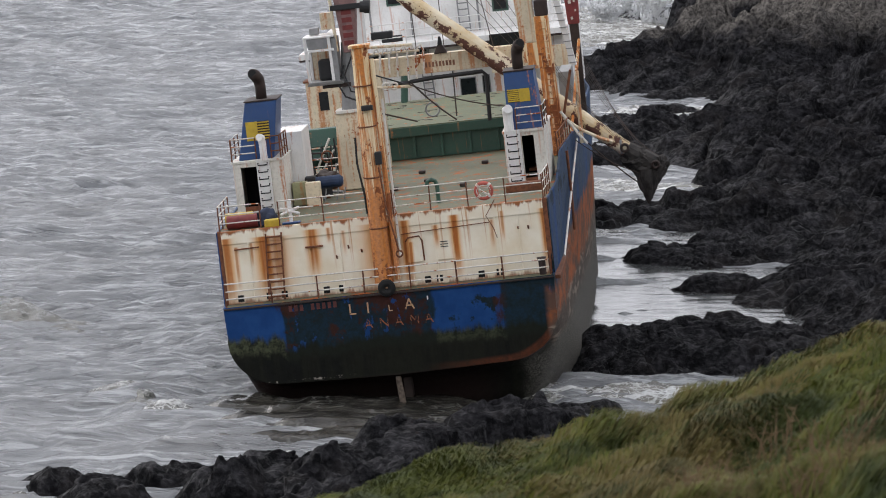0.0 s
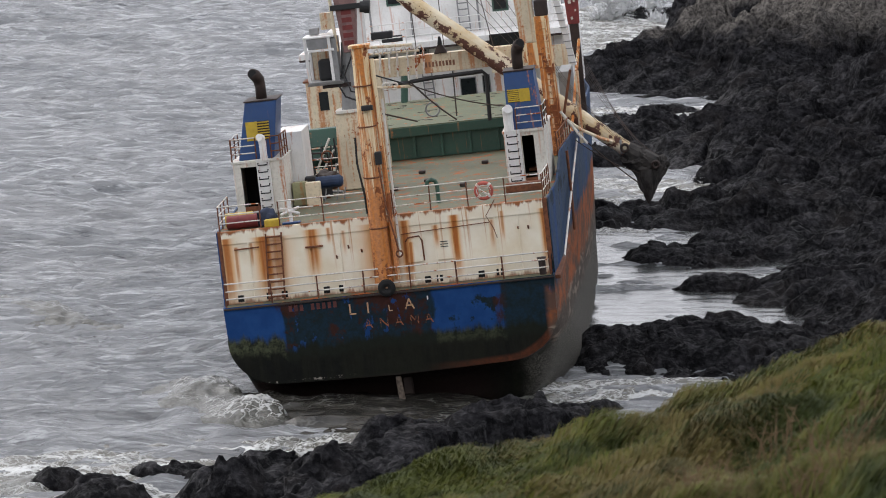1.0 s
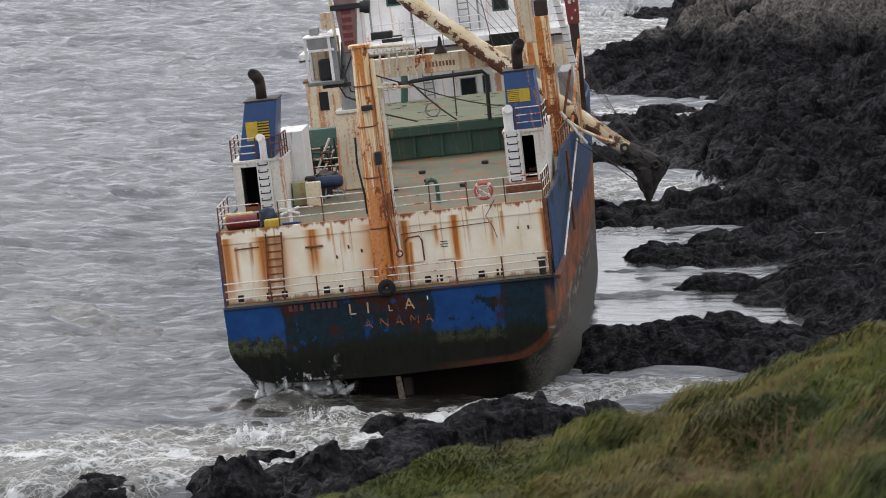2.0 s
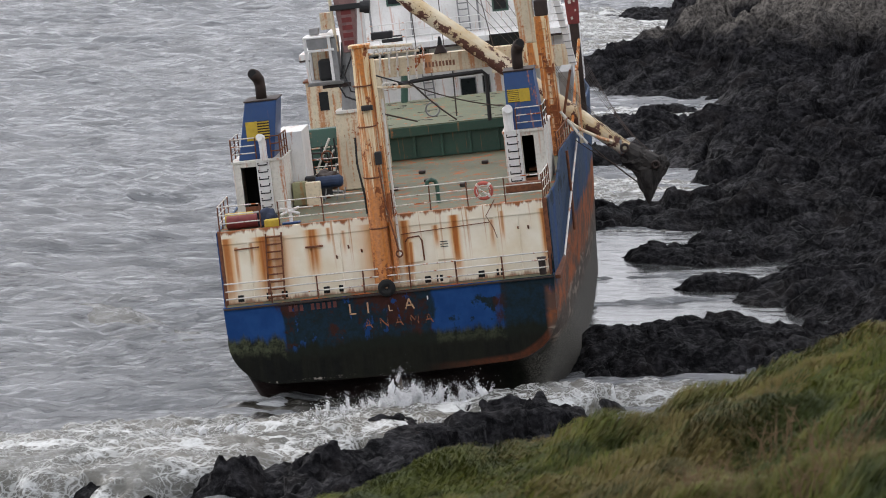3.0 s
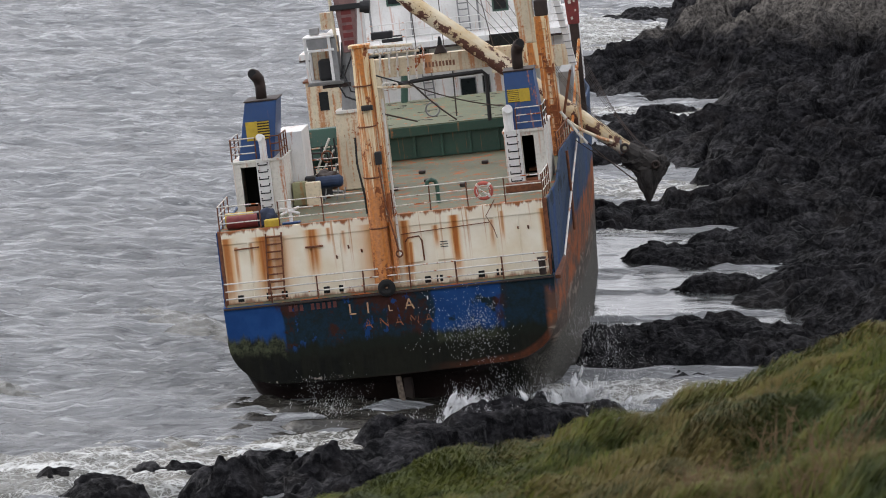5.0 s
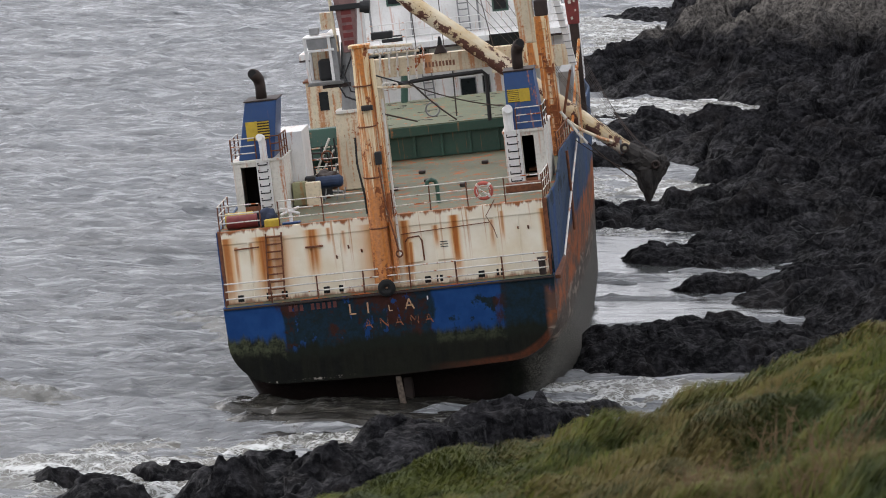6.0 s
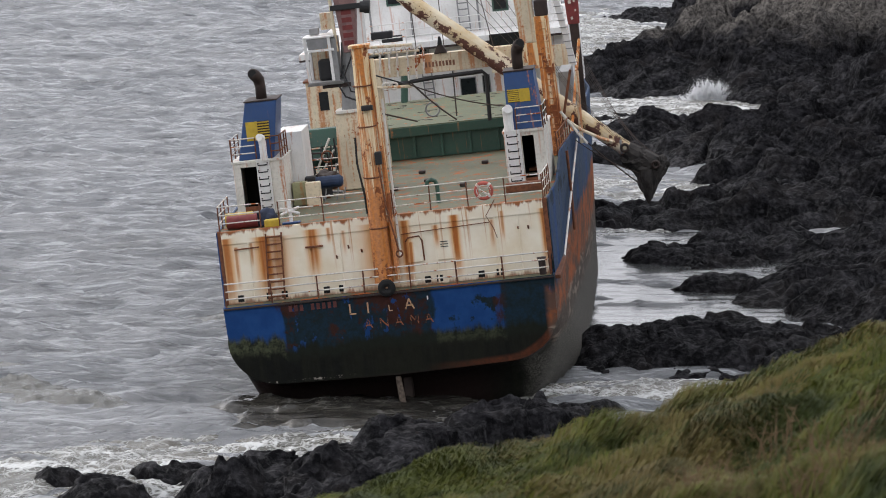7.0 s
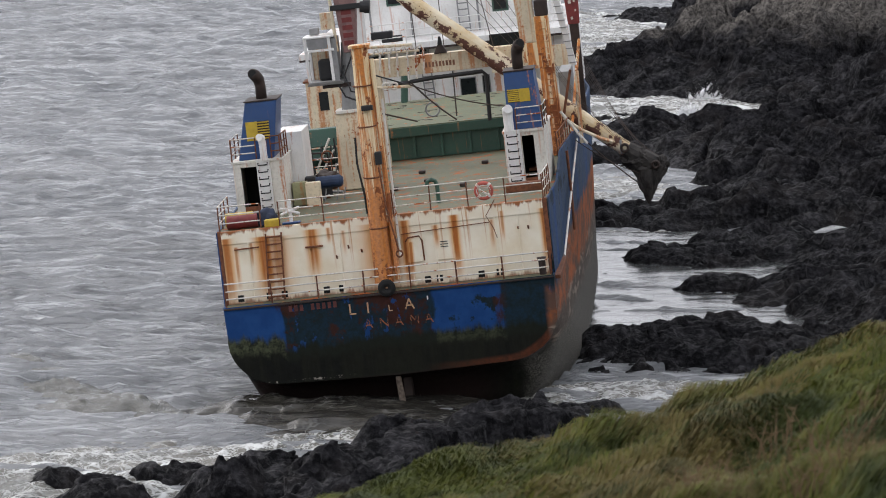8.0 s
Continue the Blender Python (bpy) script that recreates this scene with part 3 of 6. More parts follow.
def rock(cx, cy, rx, ry, h, turn=0.0, seed=1, step=0.10, rough=0.42, label="wet black shore rock among the breaking waves", group="shore rocks"):
    """One outcrop that stands by itself in the water."""
    nx, ny = int(rx * 2.5 / step), int(ry * 2.5 / step)
    U, V = np.meshgrid(np.linspace(-1.25, 1.25, nx), np.linspace(-1.25, 1.25, ny))
    x, y = U * rx, V * ry
    wu = U + 0.16 * vnoise(x * 0.7, y * 0.7, seed) + 0.08 * vnoise(x * 1.9, y * 1.9, seed + 1)
    wv = V + 0.16 * vnoise(x * 0.7, y * 0.7, seed + 2) + 0.08 * vnoise(x * 1.9, y * 1.9, seed + 3)
    q = np.sqrt(wu ** 2 + wv ** 2)
    z = h * (1 - q ** 2.6)
    z = z + crag(x, y, np.clip(rough * h, 0.15, 0.95) * np.clip(1.35 - q, 0.15, 1), seed + 10)
    z = z + 0.05 * ridged(x * 2.1, y * 2.1, 3, seed + 12) + 0.03 * fbm(x * 5.0, y * 5.0, 2, seed + 14)
    z = np.maximum(z, -1.0)
    x = x + 0.22 * vnoise(x * 1.1, z * 1.6 + y, seed + 5) * np.clip(z + 0.3, 0, 1)
    y = y + 0.22 * vnoise(y * 1.1, z * 1.6 + x, seed + 6) * np.clip(z + 0.3, 0, 1) - 0.18 * np.clip(z, 0, 3)
    ob = new("rock", sheet_mesh("rock", x, y, z, [M_ROCK], True, z > -0.95))
    ob.matrix_world = pose(cx, cy, 0, 0, 0, math.degrees(turn))
    return tagged(ob, label, "rock", group)


NEAR_ROCKS = [
    (-13.8, 146.0, 1.25, 1.0, 0.75), (-11.7, 142.9, 1.5, 1.4, 0.85), (-9.4, 146.6, 1.55, 1.3, 1.05), (-7.5, 144.0, 1.7, 1.8, 1.35),
    (-4.9, 144.4, 2.4, 2.0, 1.4), (-3.7, 152.0, 1.1, 0.8, 0.45), (-1.3, 152.6, 2.0, 1.7, 1.05), (2.2, 156.4, 2.1, 1.7, 1.15),
    (5.9, 160.4, 1.6, 0.9, 0.70), (-6.1, 147.6, 1.9, 1.3, 0.85), (-3.6, 148.6, 1.6, 1.3, 0.85),
]
for k, (cx, cy, rx, ry, h) in enumerate(NEAR_ROCKS):
    rock(cx, cy, rx * 1.15, ry * 1.1, h, 0.3, 200 + 31 * k, 0.10, 0.55)
FAR_ROCKS = [
    (12.2, 174.6, 7.2, 5.4, 1.15), (12.9, 193.0, 2.7, 1.6, 0.75), (12.8, 202.5, 4.9, 3.0, 1.25), (9.6, 247.0, 2.6, 1.9, 1.05),
    (11.6, 270.5, 2.6, 1.4, 0.7), (13.2, 260.5, 3.6, 3.0, 1.3), (18.0, 356.0, 5.0, 4.0, 1.1), (11.2, 231.0, 0.9, 0.7, 0.35), (8.0, 171.8, 1.3, 2.0, 1.0), (8.6, 218.5, 2.6, 3.0, 1.1), (15.2, 277.0, 2.6, 1.2, 0.6),
]
for k, (cx, cy, rx, ry, h) in enumerate(FAR_ROCKS):
    rock(cx, cy, rx, ry, h, 0.0, 700 + 37 * k, 0.16, 0.6, "dark jagged outcrop standing in sheltered water", "outcrops off the shore")


# ---- grassy slope ----
def hill(x, y):
    side = np.clip(x, -60, 45)
    z = 19.84 + 0.352 * (side - 4.26) - 0.095 * np.clip(y - 40, -90, None) + 3.8 * np.exp(-(x ** 2 + (y + 2) ** 2) / 98.0)
    z = z - 0.030 * np.clip(y - 59, 0, None) ** 1.55
    z = z + 0.24 * fbm(x * 0.28, y * 0.2, 3, 301) + 0.30 * fbm(x * 0.8, y * 0.35, 3, 305) - 0.06
    z = z + 0.10 * np.clip(0.9 - x, 0, 6)
    rim = np.interp(x, [-2.9, -2.15, -0.72, 0.4, 1.68, 2.76, 3.94, 5.06, 5.57, 6.71, 7.3], [0.06, 0.10, -0.10, 0.03, -0.07, -0.34, -0.30, 0.04, 0.08, -0.18, 0.0])
    z = z + rim * np.clip((y - 48) / 12, 0, 1)
    return z - 0.02 * np.clip(-x - 25, 0, None) ** 1.3


def build_hill():
    xs = np.concatenate([np.arange(-150, -30, 6.0), np.arange(-30, 40, 0.25), np.arange(40, 1500, 20.0)])
    ys = np.concatenate([np.arange(-1500, -40, 20.0), np.arange(-40, 128, 0.25)])
    X, Y = np.meshgrid(xs, ys)
    ob = new("ground", sheet_mesh("ground", X, Y, hill(X, Y), [M_SOIL]))
    tagged(ob, "grassy clifftop slope falling to the shore", "slope", kind="structure")


build_hill()


def build_grass(count=230000):
    rng = np.random.default_rng(4)
    x, y = rng.uniform(-4.2, 8.5, count), rng.uniform(42, 66, count)
    thick = fbm(x * 0.8, y * 0.5, 3, 411)
    n = len(x)
    z = hill(x, y) - 0.02
    tall = (0.13 + 0.24 * rng.random(n)) * (0.6 + 0.9 * np.clip(thick + 0.4, 0, 1.2))
    # wind from the sea lays the grass over in locks that turn from place to place
    lean = 0.75 + 0.75 * rng.random(n)
    ang = 0.2 + 1.3 * vnoise(x * 0.45, y * 0.3, 420) + 0.8 * vnoise(x * 1.5, y * 0.9, 421) + 0.28 * rng.standard_normal(n)
    dx, dy = np.cos(ang) * tall * lean, np.sin(ang) * tall * lean
    w = 0.004 + 0.005 * rng.random(n)
    side = rng.uniform(0, math.pi, n)
    sx, sy = np.cos(side) * w, np.sin(side) * w
    v = np.zeros((n, 5, 3))
    v[:, 0] = np.stack([x - sx, y - sy, z], -1)
    v[:, 1] = np.stack([x + sx, y + sy, z], -1)
    v[:, 2] = np.stack([x + sx * 0.8 + dx * 0.4, y + sy + dy * 0.4, z + tall * 0.55], -1)
    v[:, 3] = np.stack([x - sx * 0.8 + dx * 0.4, y - sy + dy * 0.4, z + tall * 0.55], -1)
    v[:, 4] = np.stack([x + dx, y + dy, z + tall * (0.95 - 0.45 * lean)], -1)
    base = np.arange(n)[:, None] * 5
    loops = np.concatenate([base + [0, 1, 2, 3], base + [3, 2, 4]], 1).reshape(-1)
    me = bpy.data.meshes.new("grass")
    me.vertices.add(n * 5)
    me.vertices.foreach_set("co", v.astype(np.float32).reshape(-1))
    me.loops.add(len(loops))
    me.loops.foreach_set("vertex_index", loops.astype(np.int32))
    me.polygons.add(2 * n)
    starts = (np.arange(n)[:, None] * 7 + [0, 4]).reshape(-1)
    me.polygons.foreach_set("loop_start", starts.astype(np.int32))
    me.update(calc_edges=True)
    me.materials.append(M_GRASS)
    tagged(new("grass", me), "wind-laid green grass with straw-coloured tufts", "grass", kind="stuff")


build_grass()


def bracken(x, y, seed):
    """A few dead stalks that stand above the grass."""
    rng = random.Random(seed)
    z = float(hill(np.array([x]), np.array([y]))[0])
    b = thing("bracken", pose(x, y, z - 0.03), "dead brown bracken stalks standing in the grass", "plant", "dead bracken")
    for k in range(rng.randint(4, 7)):
        dx, dy, h = rng.uniform(-0.18, 0.18), rng.uniform(-0.2, 0.2), rng.uniform(0.3, 0.52)
        lean = rng.uniform(-0.2, 0.25)
        stalk = part("stalk", tube([(dx, dy, 0), (dx + lean * 0.3, dy, h * 0.5), (dx + lean, dy, h)], [0.008, 0.007, 0.004], 5), M_FERN, b)
        for j in range(2):
            t = rng.uniform(0.45, 0.95)
            p = Vector((dx + lean * t, dy, h * t))
            q = p + Vector((rng.choice((-1, 1)) * rng.uniform(0.04, 0.10), rng.uniform(-0.05, 0.05), rng.uniform(0.0, 0.06)))
            part("twig", rod(p, q, 0.006, 0.003, 4), M_FERN, stalk)


rng = random.Random(8)
for k in range(30):
    y = rng.uniform(44.5, 52)
    bracken(y * rng.uniform(0.055, 0.106), y, 100 + k)

# ---- the grounded ship: x to starboard, y to the bow, z up from the after deck ----
SHIP_AT = Matrix.Translation((-2.43, 161.5, 7.69)) @ Matrix.Rotation(radians(-4.1), 4, "Z") @ Matrix.Rotation(radians(-6.5), 4, "Y")
ship = thing("cargo_ship", SHIP_AT, "rusting blue and white cargo ship aground on shore rocks, heeled over", "ship")


def lerp_table(y, table):
    return float(np.interp(y, [a for a, b in table], [b for a, b in table]))


HALF = [(-0.7, 6.52), (0, 6.55), (6, 6.68), (16, 7.0), (24, 7.1), (38, 6.9), (46, 6.3), (56, 4.6), (64, 2.2), (70, 0.25)]
KEEL = [(-0.7, -6.1), (0.2, -6.25), (0.8, -6.7), (1.3, -8.2), (2.2, -9.2), (4, -9.6), (12, -9.9), (60, -9.8), (66, -8.0), (70, -4.0)]
BILGE = [(-0.7, 2.0), (0.2, 2.1), (0.8, 2.7), (1.3, 4.4), (2.2, 4.8), (4, 4.6), (8, 3.4), (14, 1.8), (46, 1.9), (60, 1.2), (70, 0.2)]
BILGE_RISE = [(-0.7, 1.75), (0.2, 1.85), (0.8, 2.3), (1.3, 3.8), (2.2, 4.7), (4, 4.8), (8, 3.6), (14, 1.5), (46, 1.6), (60, 1.0), (70, 0.2)]
RAISE = [(-0.7, -2.9), (-0.05, -2.9), (0.0, 0.0), (6.0, 0.0), (9.0, 0.9), (36, 0.9), (46, 0.5), (70, 0.8)]
FLARE = [(-0.7, 0.05), (4, 0.1), (10, 0.3), (16, 0.55), (70, 0.8)]


def build_hull():
    bm = bmesh.new()
    stations = [-0.7, -0.35, -0.05, 0.0, 0.2, 0.5, 0.8, 1.05, 1.3, 1.7, 2.2, 3, 4, 6, 7.5, 9, 12, 16, 20, 26, 32, 38, 46, 51, 56, 60, 64, 67, 70]
    rings = []
    for y in stations:
        w, zb, r, zt = (lerp_table(y, t) for t in (HALF, KEEL, BILGE, RAISE))
        ry = min(lerp_table(y, BILGE_RISE), (zt - zb) * 0.8)
        half = [(w - 0.03 * k / 6, zt + (zb + ry - zt) * k / 6) for k in range(6)]
        half += [(w - r + r * math.cos(a), zb + ry - ry * math.sin(a)) for a in [radians(90 * k / 9) for k in range(10)]]
        half += [((w - r) * 0.5, zb - 0.06)]
        fl = lerp_table(y, FLARE)
        half = [(max(x - fl * (zt - z) / (zt - zb), 0.02), z) for x, z in half]
        ring = [(x, y, z) for x, z in half] + [(0, y, zb - 0.1)] + [(-x, y, min(z, 0.02)) for x, z in reversed(half)]
        rings.append([bm.verts.new(p) for p in ring])
    for a, b in zip(rings, rings[1:]):
        for k in range(len(a) - 1):
            bm.faces.new((a[k], b[k], b[k + 1], a[k + 1]))
    bm.faces.new(rings[0])
    bmesh.ops.recalc_face_normals(bm, faces=bm.faces)
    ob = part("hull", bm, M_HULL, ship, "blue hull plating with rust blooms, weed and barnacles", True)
    for p in ob.data.polygons:
        if len(p.vertices) > 4:
            p.use_smooth = False
    mod = ob.modifiers.new("thick", "SOLIDIFY")
    mod.thickness, mod.offset = 0.08, -1
    sharp = ob.modifiers.new("sharp", "EDGE_SPLIT")
    sharp.split_angle = radians(50)
    return ob


build_hull()


def deck_sheet(name, y0, y1, z, inset, material, label):
    bm = bmesh.new()
    ys = np.linspace(y0, y1, 24)
    top = [[bm.verts.new((s * (lerp_table(y, HALF) - inset), y, zz)) for s in (-1, 1) for zz in (z, z - 0.12)] for y in ys]
    for a, b in zip(top, top[1:]):
        bm.faces.new((a[0], a[2], b[2], b[0]))
        bm.faces.new((a[1], b[1], b[3], a[3]))
    return part(name, bm, material, ship, label)


deck_sheet("deck", 0.02, 69, -0.02, 0.09, M_DECK, "faded green steel deck stained with rust")
part("ledge", box(-6.4, 6.4, -0.68, 0.0, -3.02, -2.88), M_DECK, ship, "narrow walkway round the stern")
part("aft_wall", box(-6.42, 6.42, 0.0, 0.14, -2.88, -0.48), M_WALL, ship, "white stern wall with rust running down")
part("coaming", box(-6.44, 6.44, -0.05, 0.16, -0.50, 0.02), M_WALL, ship, "rust-edged white strake along the deck")


def railing(points, z0, h, spacing, material=None, bars=3, r=0.028, gaps=()):
    """A railing: posts and bars along a line of (x, y) points."""
    rail = thing("railing", Matrix.Identity(4), "", "")
    for key in list(rail.keys()):
        del rail[key]
    rail.parent = ship
    rail.matrix_parent_inverse = Matrix.Identity(4)
    rail.matrix_basis = Matrix.Identity(4)
    material = material or M_RAIL
    for a, b in zip(points, points[1:]):
        a3, b3 = Vector((*a, z0)), Vector((*b, z0))
        n = max(1, round((b3 - a3).length / spacing))
        for k in range(n + 1):
            p = a3.lerp(b3, k / n)
            part("post", rod(p, p + Vector((random.uniform(-0.02, 0.02), 0, h)), r), M_POST if material is M_RAIL else material, rail)
        for j in range(bars):
            zz = Vector((0, 0, h * (j + 1) / bars))
            part("bar", rod(a3 + zz, b3 + zz, r * 0.85), material, rail)
    return rail


railing([(-6.4, 0.05), (-4.75, 0.05)], 0, 1.0, 1.6)
railing([(-4.0, 0.05), (-0.5, 0.05)], 0, 1.0, 1.75)
railing([(0.5, 0.05), (6.4, 0.05)], 0, 1.0, 1.55)
railing([(-6.4, 0.05), (-6.45, 3.6)], 0, 1.0, 1.2)
railing([(6.4, 0.05), (6.5, 3.4)], 0, 1.0, 0.9)
railing([(-6.4, -0.62), (6.4, -0.62)], -2.88, 0.9, 1.85, None, 3, 0.034)



def ring(center, R, r, axis="Y", n=24, m=8):
    bm = bmesh.new()
    c, rows = Vector(center), []
    for i in range(n):
        a = i * math.tau / n
        row = []
        for j in range(m):
            b = j * math.tau / m
            p = Vector(((R + r * math.cos(b)) * math.cos(a), r * math.sin(b), (R + r * math.cos(b)) * math.sin(a)))
            row.append(bm.verts.new(c + (p if axis == "Y" else Vector((p.x, p.z, p.y)))))
        rows.append(row)
    for i in range(n):
        for j in range(m):
            bm.faces.new((rows[i][j], rows[(i + 1) % n][j], rows[(i + 1) % n][(j + 1) % m], rows[i][(j + 1) % m]))
    return bm


def ladder(a, b, width, rungs, parent, material=None, r=0.03, wires=True):
    """A ladder from foot a to head b, with each rung a part."""
    a, b = Vector(a), Vector(b)
    side = Vector((width / 2, 0, 0))
    lad = part("ladder", add_rod(rod(a - side, b - side, r), a + side, b + side, r), material or M_RAIL, parent)
    for k in range(rungs):
        p = a.lerp(b, (k + 0.5) / rungs)
        part("rung", rod(p - side, p + side, r * 0.9, sides=6), material or M_RAIL, lad)
    return lad


# ---- stern wall fittings ----
for x in (-5.35, -2.95, -1.75, 1.0, 2.0, 2.72, 4.4, 5.3):
    part("stiffener", box(x - 0.035, x + 0.035, -0.06, 0.0, -2.86, -0.5, 0.01), M_WALL, ship)
part("pipe", rod((-5.9, -0.10, -0.72), (-4.9, -0.10, -0.70), 0.03), M_RUST, ship)
part("pipe", rod((0.7, -0.10, -0.78), (4.2, -0.10, -0.66), 0.018), M_RUST, ship)
for x in (-5.86, -4.72, -4.12, -2.45, -1.84, 1.56, 2.03, 3.68, 4.39):
    part("scupper", box(x - 0.12, x + 0.12, -0.03, 0.0, -2.80, -2.54, 0.01), M_DARK, ship, "dark plate painting the shade of a drain opening")
panel = part("access_door", box(0.85, 1.48, -0.07, 0.0, -1.95, -1.0, 0.03), M_WALL, ship)
part("frame", tube([(0.85, -0.09, -1.1), (0.95, -0.1, -0.95), (1.4, -0.1, -0.92), (1.5, -0.1, -1.1), (1.52, -0.1, -1.9)], 0.03), M_RUST, panel)
panel = part("access_door", box(2.02, 2.70, -0.07, 0.0, -1.95, -0.75, 0.03), M_WALL, ship)
for z in (-1.35, -1.25, -1.45):
    part("vent_slot", box(2.2, 2.5, -0.09, -0.06, z, z + 0.03, 0.0), M_BLACK, panel)
part("junction_box", box(0.40, 0.62, -0.16, 0.0, -1.15, -0.92), M_GREY, ship)
part("bracket", tube([(4.5, -0.12, 0.2), (4.1, -0.14, -0.4), (4.35, -0.14, -0.9), (4.45, -0.1, -1.3)], 0.016), M_RUST, ship)
for x, z in ((5.3, -0.95), (5.7, -0.95), (-1.4, -1.0), (-0.9, -1.2), (-1.9, -1.35)):
    part("eyebolt", rod((x, -0.14, z), (x, 0.0, z - 0.12), 0.035), M_RUST, ship)
part("drip_plate", box(-3.1, -2.4, -0.12, 0.0, -0.95, -0.88), M_RUST, ship)
ladder((-4.43, -0.14, -2.86), (-4.28, -0.12, -0.2), 0.62, 9, ship, M_RUST, 0.035)
part("bulkhead_corner", box(-6.5, -6.36, -0.06, 0.2, -2.9, 0.05), M_RUST, ship, "rust-red corner stanchion")
part("bulkhead_corner", box(6.34, 6.52, -0.06, 0.2, -2.9, 0.05), M_RUST, ship, "rust-red corner stanchion")
part("rubbing_strake", box(-6.5, 6.5, -0.78, -0.69, -3.0, -2.93, 0.02), M_SOOT, ship, "dark strake on the stern's edge")
part("fairlead", ring((-0.02, -0.78, -2.74), 0.20, 0.15), M_DARK, ship, "black mooring ring on the stern")
part("bollard", tube([(6.1, -0.4, -2.88), (6.1, -0.4, -2.35), (6.1, -0.4, -2.25), (6.1, -0.4, -2.2)], [0.14, 0.14, 0.19, 0.17], 12), M_SOOT, ship)


# ---- name and port of registry, mostly worn off ----
def letter(text, x, z, size, turn, material, y=-0.725):
    cu = bpy.data.curves.new("letter", "FONT")
    cu.body, cu.size, cu.extrude, cu.align_x = text, size, 0.006, "CENTER"
    tmp = bpy.data.objects.new("letter_form", cu)
    scene.collection.objects.link(tmp)
    bpy.context.view_layer.update()
    me = bpy.data.meshes.new_from_object(tmp)
    bpy.data.objects.remove(tmp)
    me.materials.clear()
    me.materials.append(material)
    ob = new("letter", me)
    ob.parent = ship
    ob.matrix_basis = Matrix.Translation((x, y, z)) @ Matrix.Rotation(radians(90), 4, "X") @ Matrix.Rotation(radians(turn), 4, "Z")
    return ob


M_LETTERS = plain("dull_red_marks", (0.26, 0.12, 0.07), 0.8, 0.4)


def worn_letters(name, paint, left):
    """Lettering of which patches have flaked off down to the dark plating."""
    n = Nodes(name)
    flake = n.ramp(n.calc("ADD", n.calc("MULTIPLY", n.noise(3.0, 3), 0.5), n.calc("MULTIPLY", n.noise(14.0, 4, 0.6), 0.5)), left, left + 0.03)
    return n.done(n.mix(flake, n.mix(n.noise(5.0), paint, (0.34, 0.12, 0.035)), (0.013, 0.012, 0.012)), 0.8)


M_WORN = worn_letters("worn_letter_paint", (0.62, 0.46, 0.30), 0.53)
M_FADED = worn_letters("faded_letter_paint", (0.20, 0.07, 0.04), 0.47)
for ch, x in (("L", -1.48), ("I", -0.85), ("A", 0.78)):
    letter(ch, x, -3.66, 0.62, 0, M_WORN)
letter("L", 0.02, -3.66, 0.36, 0, M_WORN)
letter("'", 1.52, -3.66, 0.62, 0, M_CLEAN)
for ch, x in (("A", -0.9), ("N", -0.28), ("A", 0.30), ("M", 0.92), ("A", 1.48)):
    letter(ch, x, -4.26, 0.52, 0, M_FADED)
for k in range(9):
    if k != 3:
        part("number_bar", box(-3.95 + 0.22 * k, -3.82 + 0.22 * k, -0.73, -0.71, -3.3, -3.06, 0.0), plain("dark_red_marks", (0.12, 0.035, 0.028), 0.8, 0.5), ship)

# ---- stern mast, standing against the wall amidships ----
mast = part("mast", tube([(-0.12, -0.32, -2.6), (-0.12, -0.32, -1.0), (-0.10, -0.32, 3.0), (-0.05, -0.3, 6.7)], [0.38, 0.36, 0.34, 0.33], 16), M_MAST, ship, "rust-streaked cream stern mast")
part("mast_pipe", rod((0.42, -0.35, -2.5), (0.36, -0.3, 6.2), 0.10), M_MAST, mast)
part("mast_pipe", rod((0.62, -0.3, -1.6), (0.60, -0.25, 4.6), 0.05), M_RAIL, mast)
part("mast_cap", box(-0.46, 0.36, -0.66, 0.06, 6.68, 6.80), M_MAST, mast)
for z in (-0.4, 1.6, 3.6, 5.2):
    part("band", ring((-0.1, -0.32, z), 0.36, 0.03, "Z", 18, 6), M_RUST, mast)
part("cleat", box(-0.2, 0.25, -0.86, -0.62, 4.25, 4.45, 0.04), M_BLACK, mast)
part("cleat", box(0.1, 0.36, -0.8, -0.5, 2.1, 2.6, 0.04), M_BLACK, mast)
part("hook_line", tube([(0.2, -0.74, 2.0), (0.32, -0.76, 0.4), (0.62, -0.78, -1.3)], 0.035, 6), M_RUST, mast)
part("hook", ring((0.63, -0.78, -1.45), 0.12, 0.035), M_RUST, mast)
part("chain", tube([(-0.62, -0.3, 3.2), (-0.66, -0.3, 2.2), (-0.5, -0.36, 0.9), (-0.48, -0.4, 0.2)], 0.045, 6), M_BLACK, mast)
part("brace", rod((0.3, -0.3, 5.6), (1.5, 0.6, 5.0), 0.03), M_BLACK, mast)


# ---- funnels on their deckhouses ----
def elbow(x, y, z, sign, parent):
    pts = [(x, y, z - 0.15), (x, y, z + 0.55), (x - 0.03 * sign, y - 0.05, z + 0.8), (x - 0.13 * sign, y - 0.28, z + 1.02), (x - 0.2 * sign, y - 0.5, z + 1.10)]
    e = part("exhaust", tube(pts, [0.22, 0.22, 0.24, 0.24, 0.21], 14), M_SOOT, parent, "sooty bent exhaust pipe", True)
    part("outlet", rod((x - 0.2 * sign, y - 0.5, z + 1.10), (x - 0.203 * sign, y - 0.515, z + 1.103), 0.18), M_DARK, e)


